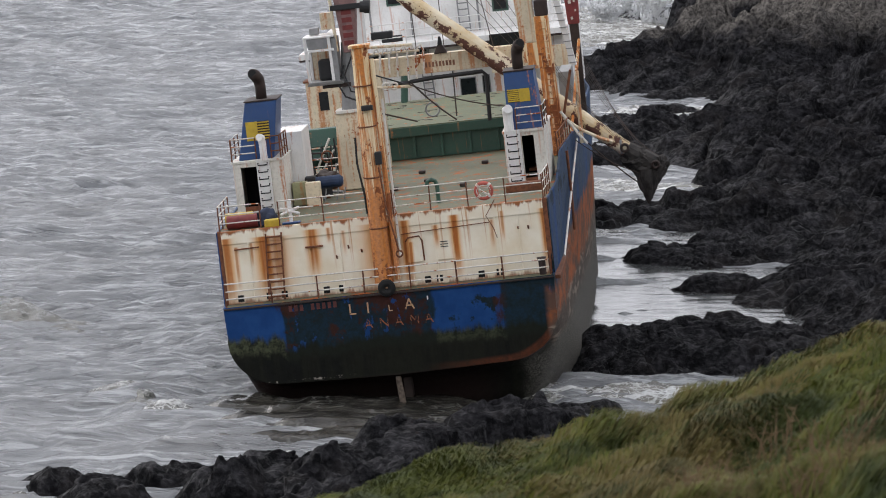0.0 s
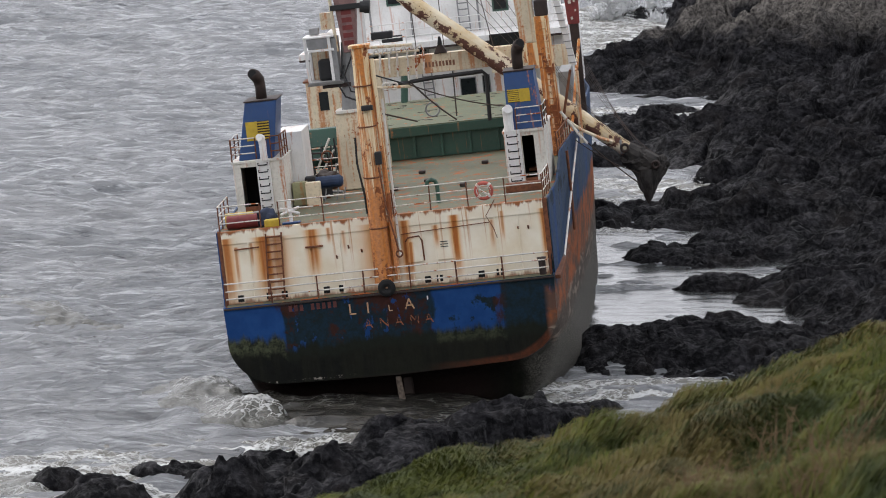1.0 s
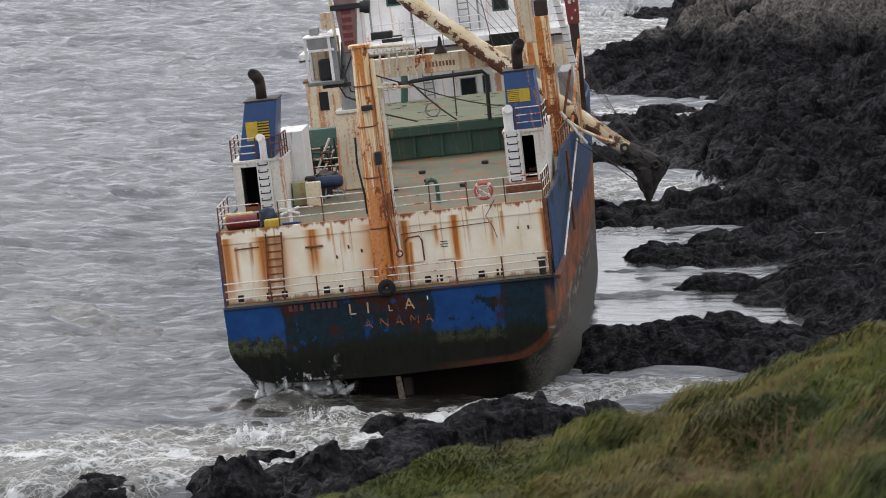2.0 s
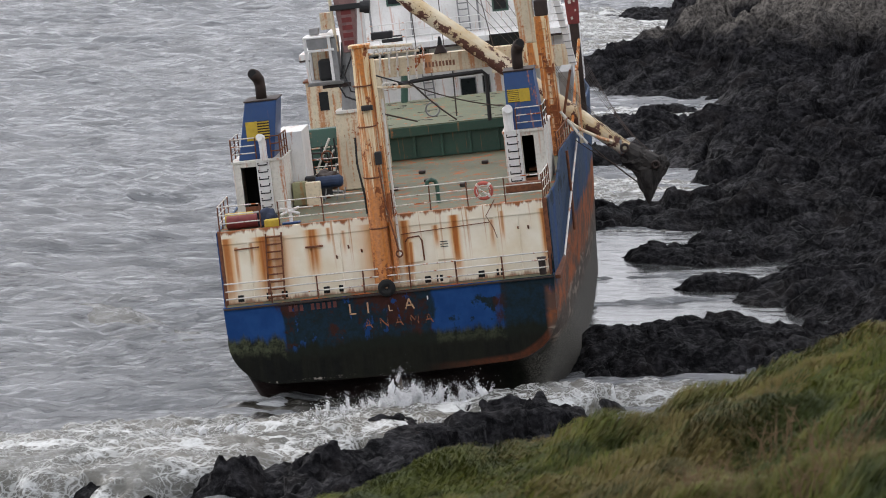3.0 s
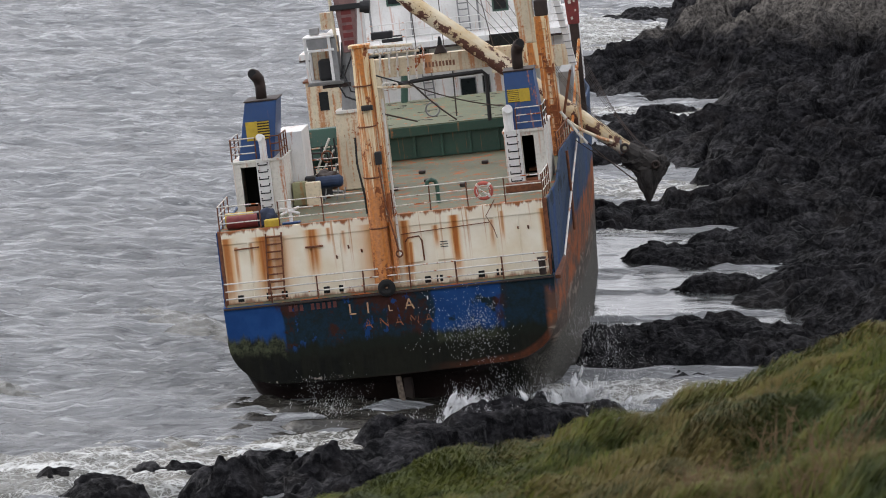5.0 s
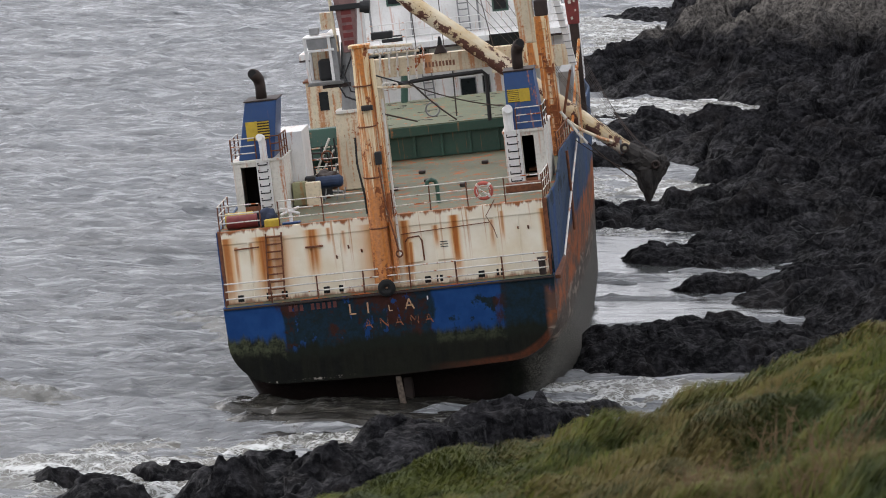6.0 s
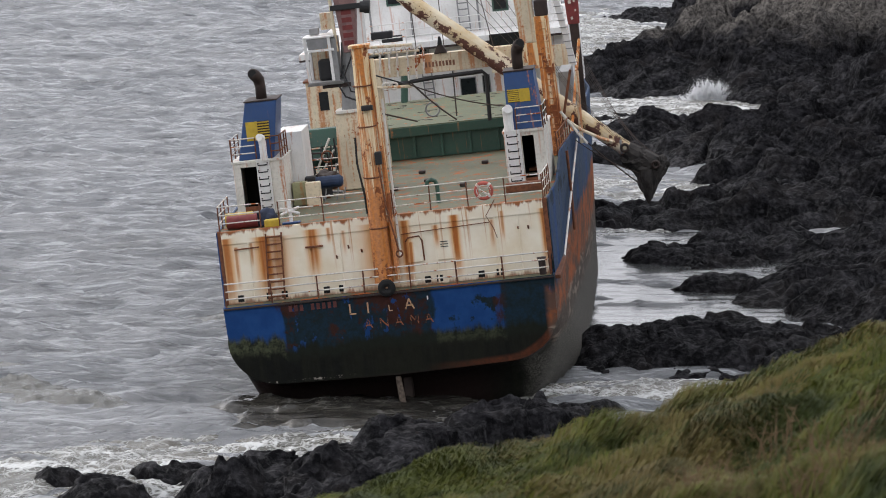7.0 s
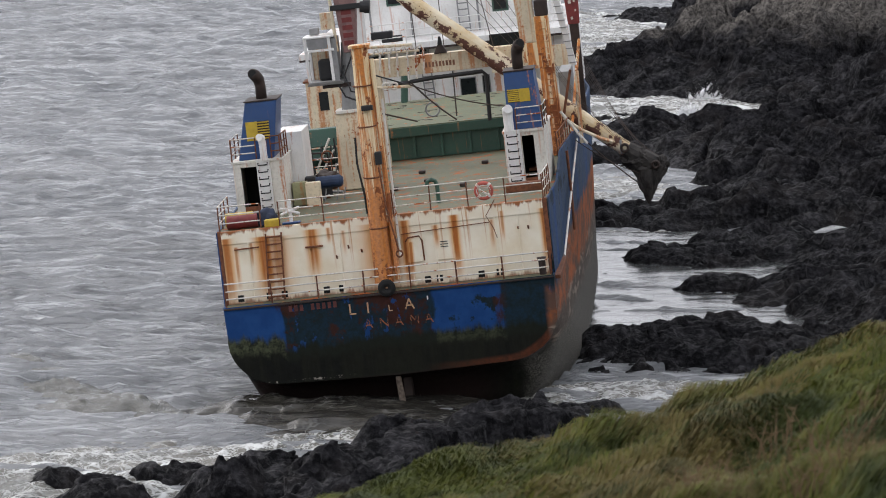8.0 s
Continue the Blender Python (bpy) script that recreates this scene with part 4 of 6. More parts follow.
def funnel(low, high, z0, z1, badge, parent_label, flip=False):
    f = part("funnel", prism(low, high, z0, z1, 0.04), M_BLUE, ship, parent_label)
    xa, xb, za, zb = badge
    y = low[2] + (high[2] - low[2]) * ((za + zb) / 2 - z0) / (z1 - z0)
    mid = (xa + xb) / 2
    b0, b1, l0, l1 = (mid + 0.01, xb, xa, mid) if flip else (xa, mid - 0.01, mid, xb)
    part("badge", box(b0, b1, y - 0.06, y + 0.2, za, zb, 0.0), M_YELLOW, f, "yellow square panel")
    part("louvre_back", box(l0, l1, y - 0.03, y + 0.2, za, zb, 0.0), M_SOOT, f)
    for k in range(7):
        z = za + (zb - za) * (k + 0.35) / 7
        part("louvre_slat", box(l0, l1, y - 0.075, y, z, z + 0.05, 0.0), M_YELLOW, f)
    part("cap", box(high[0] - 0.04, high[1] + 0.04, high[2] - 0.04, high[3] + 0.04, z1, z1 + 0.06), M_SOOT, f)
    return f


def house(x0, x1, y0, y1, top, door, lad):
    """White deckhouse with a real doorway: two jambs, a lintel, side and back walls, a roof."""
    d0, d1, dz = door
    h = part("deckhouse", box(x0 - 0.05, x1 + 0.05, y0 - 0.05, y1, top - 0.08, top + 0.02), M_WHITE, ship, "rusted white deckhouse with an open doorway")
    part("wall", box(x0, x0 + 0.1, y0, y1, 0, top - 0.08), M_WHITE, h)
    part("wall", box(x1 - 0.1, x1, y0, y1, 0, top - 0.08), M_WHITE, h)
    # back wall coloured near black in place of shade behind the doorway
    part("wall", box(x0 + 0.1, x1 - 0.1, y1 - 0.1, y1, 0, top - 0.08), M_DARK, h)
    if d0 - x0 > 0.15:
        part("wall", box(x0 + 0.1, d0, y0, y0 + 0.1, 0, top - 0.08), M_WHITE, h)
    if x1 - d1 > 0.15:
        part("wall", box(d1, x1 - 0.1, y0, y0 + 0.1, 0, top - 0.08), M_WHITE, h)
    part("lintel", box(d0, d1, y0, y0 + 0.1, dz, top - 0.08), M_WHITE, h)
    part("sill", box(d0, d1, y0, y0 + 0.1, 0, 0.35), M_RUST, h)
    lx, w = lad
    part("ladder_plate", box(lx - w / 2, lx + w / 2, y0 - 0.16, y0 - 0.02, 0.0, top + 0.05), M_CLEAN, h)
    for k in range(7):
        z = 0.3 + k * (top - 0.4) / 6.3
        part("rung", tube([(lx - w * 0.34, y0 - 0.17, z + 0.08), (lx - w * 0.34, y0 - 0.3, z), (lx + w * 0.34, y0 - 0.3, z), (lx + w * 0.34, y0 - 0.17, z + 0.08)], 0.026, 6), M_BLACK, h)
    return h


house(-6.25, -4.2, 5.0, 7.8, 2.2, (-5.93, -5.28, 1.95), (-5.0, 0.55))
funnel((-6.0, -4.55, 5.25, 7.6), (-5.52, -4.22, 5.4, 7.2), 2.22, 4.52, (-5.57, -4.62, 2.98, 3.74), "blue funnel with a yellow panel")
elbow(-4.9, 6.2, 4.55, 1, ship)
part("vent_post", tube([(-4.92, 4.85, 2.2), (-4.92, 4.85, 2.9), (-4.95, 4.8, 3.12), (-5.0, 4.65, 3.15)], [0.15, 0.15, 0.17, 0.15], 12), M_CLEAN, ship, "white ventilator on the deckhouse roof")
railing([(-6.25, 7.5), (-6.25, 5.0), (-5.25, 5.0)], 2.22, 0.9, 1.0)
railing([(-4.62, 5.0), (-4.25, 5.0), (-4.2, 7.0)], 2.22, 0.9, 0.6, M_RUST)
part("locker", box(-4.74, -3.65, 7.9, 10.6, 0, 2.93, 0.03), M_CLEAN, ship, "tall grey-white deck locker")

house(4.78, 6.42, 5.0, 10.0, 2.28, (5.5, 5.98, 2.05), (5.14, 0.62))
funnel((4.98, 6.35, 5.3, 7.4), (5.02, 6.22, 5.5, 7.1), 2.3, 4.62, (5.1, 6.0, 3.4, 3.92), "blue funnel with a yellow panel", True)
elbow(5.6, 6.1, 4.62, -1, ship)
part("vent_post", tube([(5.05, 4.95, 2.3), (5.05, 4.95, 2.95), (5.06, 4.9, 3.18), (5.1, 4.75, 3.22)], [0.2, 0.2, 0.22, 0.18], 12), M_CLEAN, ship, "white ventilator on the deckhouse roof")
railing([(5.35, 5.0), (6.42, 5.0), (6.45, 7.5)], 2.3, 0.9, 1.05)
railing([(6.65, 9.2), (6.9, 15.5)], 0.6, 1.0, 1.1, M_RUST)
part("shelf", box(5.6, 6.3, 6.0, 8.0, 0.5, 0.62), M_RUST, ship)
part("bench", box(4.75, 6.2, 3.4, 3.9, 0.0, 0.35), M_RUST, ship, "rusted bench by the starboard rail")
railing([(-4.1, 13.2), (-2.2, 13.2)], 0.2, 0.95, 1.2)

# ---- deck edge fittings on the starboard side ----
for a, b, zr in (((7.10, 17.0, 0.5), (6.80, 3.2, -2.7), 0.06),):
    part("side_pipe", rod(a, b, zr * 0.75), M_RAIL, ship, "pale ladder hanging on the hull's side")
part("side_pipe", tube([(6.95, 10.5, 0.7), (6.95, 10.5, -1.0), (6.93, 10.4, -2.6)], 0.06), M_RUST, ship)
part("fender_bar", box(6.4, 6.75, -0.1, 9.0, -3.15, -3.0, 0.03), M_RUST, ship)

# ---- hatch ----
hatch = part("hatch", box(-2.9, 5.0, 20.6, 33.0, 0.0, 1.0, 0.02), M_GREEN, ship, "green cargo hatch with ribbed coaming")
part("hatch_cover", box(-3.0, 5.15, 20.35, 33.2, 1.0, 1.42, 0.04), M_GREEN, hatch, "green lid")
part("lid_top", box(-2.95, 5.1, 20.4, 33.15, 1.42, 1.46, 0.0), M_HATCH, hatch, "weathered pale green top")
for x in np.linspace(-2.7, 4.7, 7):
    part("rib", box(x - 0.06, x + 0.06, 20.42, 20.62, 0.02, 1.0, 0.01), M_GREEN, hatch)
rng = random.Random(5)
for k in range(46):
    x, y = rng.uniform(-2.7, 4.4), rng.uniform(20.8, 32.6)
    part("lid_gap", box(x, x + rng.uniform(0.2, 0.7), y, y + 0.12, 1.455, 1.475, 0.0), M_SOOT, hatch)
for x, y in ((-0.5, 5.0), (-0.3, 8.5), (0.9, 10.5), (2.6, 7.5), (0.4, 14.0), (3.0, 15.5), (-0.2, 2.5)):
    part("deck_lug", box(x, x + 0.28, y, y + 0.4, 0.0, 0.12, 0.03), M_SOOT, ship)
part("gooseneck", tube([(2.1, 2.6, 0), (2.1, 2.6, 0.72), (2.04, 2.6, 0.88), (1.9, 2.6, 0.95), (1.74, 2.6, 0.88), (1.7, 2.6, 0.72)], 0.085, 10), M_GREEN, ship, "green bent vent pipe")

# ---- deck crane on its pedestal ----
crane = part("crane_pedestal", prism((-2.65, -1.42, 10.7, 12.0), (-2.5, -1.40, 10.8, 11.9), 0.0, 3.2, 0.05), M_CREAM, ship, "cream crane pedestal with chains")
part("column", rod((-1.85, 11.4, 3.2), (-1.6, 11.4, 6.1), 0.42, 0.38, 16), M_GREY, crane)
part("collar", box(-2.5, -1.2, 10.7, 12.0, 3.2, 3.32), M_WHITE, crane)
part("cable", tube([(-1.9, 10.8, 5.2), (-2.2, 10.7, 4.4), (-1.95, 10.6, 3.9), (-1.5, 10.6, 3.7)], 0.04, 6), M_BLACK, crane)
part("cable", tube([(-1.5, 10.8, 5.6), (-1.9, 10.7, 4.8), (-1.7, 10.6, 4.1), (-1.2, 10.6, 3.95)], 0.035, 6), M_BLACK, crane)
cab = part("crane_cab", prism((-3.5, -1.98, 10.6, 12.0), (-3.42, -2.02, 10.5, 12.0), 4.46, 4.62, 0.03), M_GREY, ship, "glazed crane driver's cab")
part("cab_back", box(-3.4, -2.1, 11.9, 12.0, 4.62, 6.4), M_CREAM, cab)
for x0, x1 in ((-3.42, -3.24), (-2.42, -2.26)):
    part("cab_post", prism((x0, x0 + 0.12, 10.55, 10.68), (x0 - 0.02, x0 + 0.1, 10.4, 10.52), 4.62, 6.45, 0.02), M_CLEAN, cab)
for x0 in (-3.42, -2.3):
    part("cab_post", box(x0, x0 + 0.12, 11.85, 11.98, 4.62, 6.45), M_CLEAN, cab)
part("cab_rail", box(-3.44, -2.2, 10.42, 10.54, 5.88, 5.98), M_CLEAN, cab)
part("cab_roof", box(-3.47, -2.16, 10.36, 12.02, 6.45, 6.53, 0.03), M_CLEAN, cab)
# opaque grey puts the reflection on the upper glass into its colour
part("cab_pane", prism((-3.26, -2.46, 10.44, 10.46), (-3.3, -2.44, 10.40, 10.42), 6.0, 6.44, 0), M_GREY, cab)
part("cab_seat", box(-3.0, -2.4, 11.0, 11.6, 4.62, 5.5, 0.12), M_BLACK, cab)
part("cab_wall", box(-2.36, -2.1, 10.6, 11.9, 4.62, 6.4), M_GREY, cab)
part("cab_lamp", box(-3.2, -2.8, 10.9, 11.3, 6.56, 6.86, 0.05), M_GREY, cab)
part("cab_bracket", box(-2.9, -1.7, 10.9, 11.8, 4.3, 4.46), M_SOOT, cab)
head = part("crane_head", prism((-1.85, -1.30, 10.9, 11.9), (-2.15, -1.05, 10.9, 11.9), 5.7, 9.2, 0.04), plain("red_grey_steel", (0.27, 0.155, 0.145), 0.7, 0.4), ship, "red-brown slatted crane head")
for k in range(5):
    part("slat", box(-1.78, -1.36, 10.86, 10.90, 6.0 + 0.32 * k, 6.2 + 0.32 * k, 0), M_RED, head)
part("side_plate", prism((-1.28, -0.85, 10.75, 10.9), (-0.98, -0.78, 10.75, 10.9), 5.4, 8.6, 0.02), M_CLEAN, head)
part("side_beam", rod((-2.1, 10.8, 5.8), (-2.2, 10.8, 8.6), 0.07), M_CREAM, head)
part("crossbar", box(-2.2, -0.9, 10.7, 10.9, 7.5, 7.72), M_BLACK, head)
part("winch_drum", rod((-0.95, 10.9, 7.55), (-0.55, 10.9, 7.5), 0.28, None, 14), M_BLACK, head)
part("motor", box(-0.65, 0.25, 10.9, 11.3, 6.1, 6.4, 0.05), M_BLACK, head)
part("side_plate", box(-2.75, -2.2, 11.5, 11.9, 6.7, 7.4, 0.03), M_CREAM, head)

# ---- gantry across the ship ----
gantry = part("gantry_beam", prism((-1.6, 5.6, 17.9, 18.5), (-1.6, 5.6, 17.9, 18.5), 3.9, 4.72, 0.03), M_CREAM, ship, "cream cross beam with rust stains")
part("gantry_leg", box(-1.75, -1.1, 17.9, 18.5, 0, 3.9), M_CREAM, gantry)
part("pipe_run", tube([(-0.9, 17.8, 3.55), (1.2, 17.8, 3.7), (3.3, 17.8, 3.75), (3.45, 17.8, 3.6), (3.4, 17.8, 1.6)], 0.09), M_BLACK, gantry)
part("green_post", rod((-1.55, 32.5, 1.45), (-1.35, 32.5, 3.2), 0.17), M_GREEN, gantry)
for x in (-1.3, -0.9, -0.55, -0.1, 0.25, 0.6):
    part("hose", tube([(x, 17.75, 4.95), (x + 0.06, 17.7, 5.15), (x + 0.18, 17.72, 5.2), (x + 0.27, 17.75, 4.95), (x + 0.2, 17.78, 3.6 + 0.5 * abs(x))], 0.045), M_RAIL, gantry)
part("hose_rail", rod((-1.5, 17.75, 5.0), (0.7, 17.75, 4.95), 0.05), M_CREAM, gantry)
part("hose_rail", rod((-1.5, 17.75, 5.3), (0.4, 17.75, 5.22), 0.07), M_CREAM, gantry)
for x in (-0.9, -0.55):
    part("wheel", ring((x, 17.6, 3.55), 0.14, 0.06), M_RAIL, gantry)
part("pipe_run", rod((-1.4, 17.6, 3.55), (0.2, 17.6, 3.45), 0.07), M_CREAM, gantry)
for k in range(9):
    part("number_bar", box(0.87 + 0.15 * k, 0.96 + 0.15 * k, 17.88, 17.9, 4.16, 4.38, 0), M_LETTERS, gantry)
part("block", prism((1.3, 1.9, 17.7, 18.1), (1.5, 1.7, 17.8, 18.0), 4.72, 5.1, 0.05), M_SOOT, gantry)
part("hook_block", prism((1.5, 1.72, 17.75, 17.95), (1.56, 1.66, 17.8, 17.9), 5.1, 5.45, 0.04), M_BLACK, gantry)

# ---- starboard crane post, its ladder and the broken boom ----
post = part("crane_post", prism((5.98, 6.62, 15.7, 16.4), (5.86, 6.48, 15.7, 16.4), 0.0, 6.0, 0.03), M_MAST, ship, "rust-streaked crane post with a ladder")
ladder((6.36, 15.62, 0.4), (6.2, 15.62, 5.9), 0.34, 20, post, M_MAST, 0.022)
part("jib_root", prism((5.2, 5.95, 15.9, 16.5), (5.0, 5.75, 15.9, 16.5), 4.9, 8.4, 0.05), M_CREAM, post, "cream jib root with a rusted foot")
part("jib_knee", prism((5.45, 6.0, 15.9, 16.5), (5.25, 5.95, 15.9, 16.5), 3.9, 4.9, 0.05), M_MAST, post)
part("sheave", ring((6.2, 15.9, 6.3), 0.18, 0.09), M_BLACK, post)
part("winch", box(5.95, 6.5, 15.7, 16.3, 6.0, 6.7, 0.08), M_SOOT, post)
ramp = part("gangway", prism((7.2, 7.45, 16.6, 17.0), (6.45, 6.72, 16.6, 17.0), 3.7, 8.2, 0.02), M_CLEAN, ship, "white stowed gangway on the ship's side")
for k in range(14):
    t = k / 14
    part("tread", box(7.16 - 0.74 * t, 7.5 - 0.74 * t, 16.57, 16.62, 3.8 + 4.3 * t, 3.84 + 4.3 * t, 0), M_GREY, ramp)
part("red_panel", prism((7.1, 7.6, 20, 20.3), (7.0, 7.7, 20, 20.3), 5.2, 7.4, 0.02), M_RED, ship, "red sheet of loose cladding")
for z, x, w in ((5.4, 7.25, 0.1), (5.75, 7.45, 0.07), (6.1, 7.2, 0.12), (6.15, 7.42, 0.08)):
    part("paint_patch", box(x, x + w, 19.98, 20.0, z, z + w * 1.2, 0), M_RAIL, ship)
part("side_pillar", prism((7.25, 7.5, 20.0, 20.3), (7.15, 7.55, 20, 20.3), 0.9, 5.2, 0.02), M_SOOT, ship)
part("stay", rod((7.3, 16.8, 0.3), (7.4, 17.0, 3.4), 0.09), M_CREAM, ship)
part("stay", rod((6.9, 16.0, 0.6), (7.5, 20.0, 4.5), 0.07), M_MAST, ship)
part("stay", rod((6.5, 15.6, 0.8), (7.2, 15.6, 3.6), 0.06), M_RUST, ship)
part("bracket", tube([(6.7, 15.5, 1.6), (7.4, 15.5, 1.0), (8.2, 15.5, 0.55), (8.7, 15.5, 0.35)], 0.07), M_CREAM, ship)
part("bracket", tube([(6.6, 15.4, 1.9), (7.3, 15.4, 0.8), (7.6, 15.4, 0.4)], 0.06), M_RAIL, ship)
part("side_box", box(6.5, 7.0, 18.5, 22.0, 0.9, 3.3, 0.03), M_GREY, ship)

boom = part("boom", tube([(0.2, 17.25, 7.45), (0.7, 17.25, 7.0), (4.0, 17.25, 4.22), (6.4, 17.25, 2.12), (9.3, 17.25, -0.33)], [0.3, 0.36, 0.40, 0.38, 0.33], 18), M_BOOM, ship, "long fallen crane boom, paint flaking to rust")
part("boom_head", tube([(9.15, 17.25, -0.22), (9.5, 17.25, -0.48), (9.9, 17.25, -0.75), (10.4, 17.2, -1.0)], [0.38, 0.43, 0.44, 0.36], 12), M_CRUST, boom, "black boom head")


def gnarled(center, radii, seed, low=None):
    """A battered lump of steel: a ball squeezed and broken by noise, drawn down to a point at low."""
    bm = bmesh.new()
    bmesh.ops.create_icosphere(bm, subdivisions=4, radius=1.0)
    for v in bm.verts:
        d = 1 + 0.42 * noise.noise(v.co * 1.8 + Vector((seed, 1, 0))) + 0.34 * noise.noise(v.co * 4.5 + Vector((0, seed, 0)))
        p = Vector(center) + Vector((v.co.x * radii[0], v.co.y * radii[1], v.co.z * radii[2])) * d
        if low and v.co.z < 0:
            p = p.lerp(Vector(low) + Vector((v.co.x * 0.12, v.co.y * 0.1, 0)), (-v.co.z) ** 1.1)
        v.co = p
    return bm


grab = part("grab", gnarled((10.05, 17.2, -1.2), (0.62, 0.4, 0.55), 4.0, (9.86, 17.2, -2.68)), M_CRUST, boom, "black battered grab hanging from the boom")
part("grab_arm", gnarled((9.55, 17.2, -0.62), (0.62, 0.36, 0.42), 8.0), M_CRUST, grab)
part("grab_arm", gnarled((10.45, 17.2, -1.0), (0.4, 0.36, 0.38), 11.0), M_CRUST, grab)
part("sheave", ring((9.1, 16.85, -0.1), 0.15, 0.06), M_SOOT, grab)
part("sheave", ring((10.35, 16.75, -0.95), 0.14, 0.06), M_SOOT, grab)
part("strap", box(8.9, 9.0, 16.85, 17.65, -0.35, 0.25, 0.04), M_GREY, boom)

# ---- wire ropes ----
wires = thing("rigging", Matrix.Identity(4), "", "")
for key in list(wires.keys()):
    del wires[key]
wires.parent, wires.matrix_basis = ship, Matrix.Identity(4)
tagged(wires, "slack wire ropes between the masts")
for k in range(5):
    part("wire", tube(sag((1.6 + 0.5 * k, 18, 8.6), (5.6 + 0.12 * k, 16.0, 3.9 + 0.12 * k), 0.05), 0.011, 5), M_ROPE, wires)
for k in range(4):
    part("wire", tube(sag((6.1 + 0.1 * k, 16, 4.2), (9.3 + 0.2 * k, 17.2, -0.2), 0.35 + 0.12 * k), 0.011, 5), M_ROPE, wires)
for k in range(6):
    part("wire", tube(sag((7.3, 19, 4.6 - 0.2 * k), (9.6 + 0.22 * k, 17.4, -0.3 - 0.1 * k), 0.12 * k), 0.009, 5), M_ROPE, wires)
part("wire", tube(sag((7.1, 15.5, 1.0), (9.75, 17.2, -1.9), 0.1), 0.03, 5), M_ROPE, wires)
part("wire", tube(sag((7.1, 15.5, 0.6), (9.9, 17.2, -1.4), 0.2), 0.02, 5), M_ROPE, wires)
for x, x2 in ((0.55, 0.45), (1.75, 1.7), (4.0, 3.2)):
    part("wire", rod((x, 18.3, 3.9), (x2, 18.3, 9.0), 0.02), M_ROPE, wires)
part("wire", tube(sag((0.0, 17.5, 3.6), (5.5, 17.5, 2.0), 0.3), 0.03, 5), M_ROPE, wires)
part("wire", tube(sag((0.2, 17.6, 3.6), (2.0, 17.6, 1.8), 0.1), 0.04, 5), M_ROPE, wires)
part("wire", tube(sag((-1.2, 17.6, 2.4), (0.3, 17.6, 1.9), 0.0), 0.04, 5), M_ROPE, wires)
part("wire", rod((2.0, 18.3, 3.9), (1.95, 18.3, 1.9), 0.03), M_ROPE, wires)
part("rope_coil", ring((0.95, 18.2, 2.3), 0.3, 0.04, "Y", 18, 6), M_GREY, wires)

# ---- the house forward ----
block = part("superstructure", box(-6.75, 6.0, 40.0, 54.0, -0.1, 3.35, 0.03), M_CLEAN, ship, "white accommodation block with dark windows")
part("port_wing", box(-6.8, -4.6, 38.6, 40.0, 0.0, 2.35, 0.04), M_CREAM, block, "cream side house")
part("wing_window", box(-6.2, -5.75, 38.57, 38.62, 0.95, 1.85, 0), M_GLASS, block)
part("wing_cap", box(-6.9, -4.5, 38.5, 40.0, 2.35, 2.45), M_RUST, block)
part("boat_deck", box(-6.9, 6.1, 38.2, 54.2, 3.4, 3.78, 0.03), M_CLEAN, block)
part("deck_edge", box(-6.9, 6.1, 38.15, 38.2, 3.4, 3.5, 0), M_SOOT, block)
railing([(-4.2, 38.3), (6.0, 38.3)], 3.78, 1.0, 1.2, M_CLEAN)
upper = part("upper_house", box(-4.6, 5.2, 42.0, 53.0, 3.78, 7.2, 0.03), M_CLEAN, block)
part("bridge", box(-6.4, 5.7, 43.0, 52.0, 7.2, 9.8, 0.05), M_CLEAN, block)
for x0, x1, z0, z1 in ((0.62, 1.32, 0.15, 1.65), (1.7, 2.0, 0.85, 1.7), (-4.2, -2.95, 2.75, 3.15), (-1.4, -0.9, 2.95, 3.35), (2.05, 3.7, 2.72, 3.38)):
    w = part("window", box(x0 - 0.05, x1 + 0.05, 39.93, 40.0, z0 - 0.05, z1 + 0.05, 0.01), M_GREY, block)
    part("pane", box(x0, x1, 39.90, 39.95, z0, z1, 0), M_GLASS, w)
for x0, x1, z0, z1 in ((-2.75, -1.9, 5.4, 6.6), (2.4, 3.2, 4.6, 5.6)):
    w = part("window", box(x0, x1, 41.94, 42.0, z0, z1, 0.02), M_GREEN, block)
    part("pane", box(x0 + 0.1, x1 - 0.1, 41.90, 41.95, z0 + 0.1, z1 - 0.1, 0), M_GLASS, w)
ladder((1.0, 41.8, 3.8), (0.95, 41.8, 7.2), 0.5, 11, block, M_GREY, 0.035)
ladder((-0.9, 39.8, 0.3), (-1.0, 39.8, 3.3), 0.45, 10, block, M_GREY, 0.035)
for x in (-3.6, -1.6, 1.7, 4.4):
    part("pillar", rod((x, 41.85, 3.78), (x, 41.85, 7.2), 0.05), M_GREY, block)
part("raft_case", rod((-2.9, 39.2, 4.0), (-1.9, 39.2, 4.0), 0.16, None, 14), M_BLACK, block, "black raft canister")
part("opening", box(2.35, 3.95, 38.1, 38.2, 3.0, 3.78, 0.02), M_GLASS, block, "dark window under the deck edge")
part("lamp_bracket", box(2.2, 2.9, 39.5, 40.0, 2.15, 2.3, 0.05), M_GREY, block)
part("buff_screen", box(2.3, 6.0, 38.3, 38.36, 1.9, 2.95, 0.01), M_CREAM, block, "cream canvas screen under the deck edge")


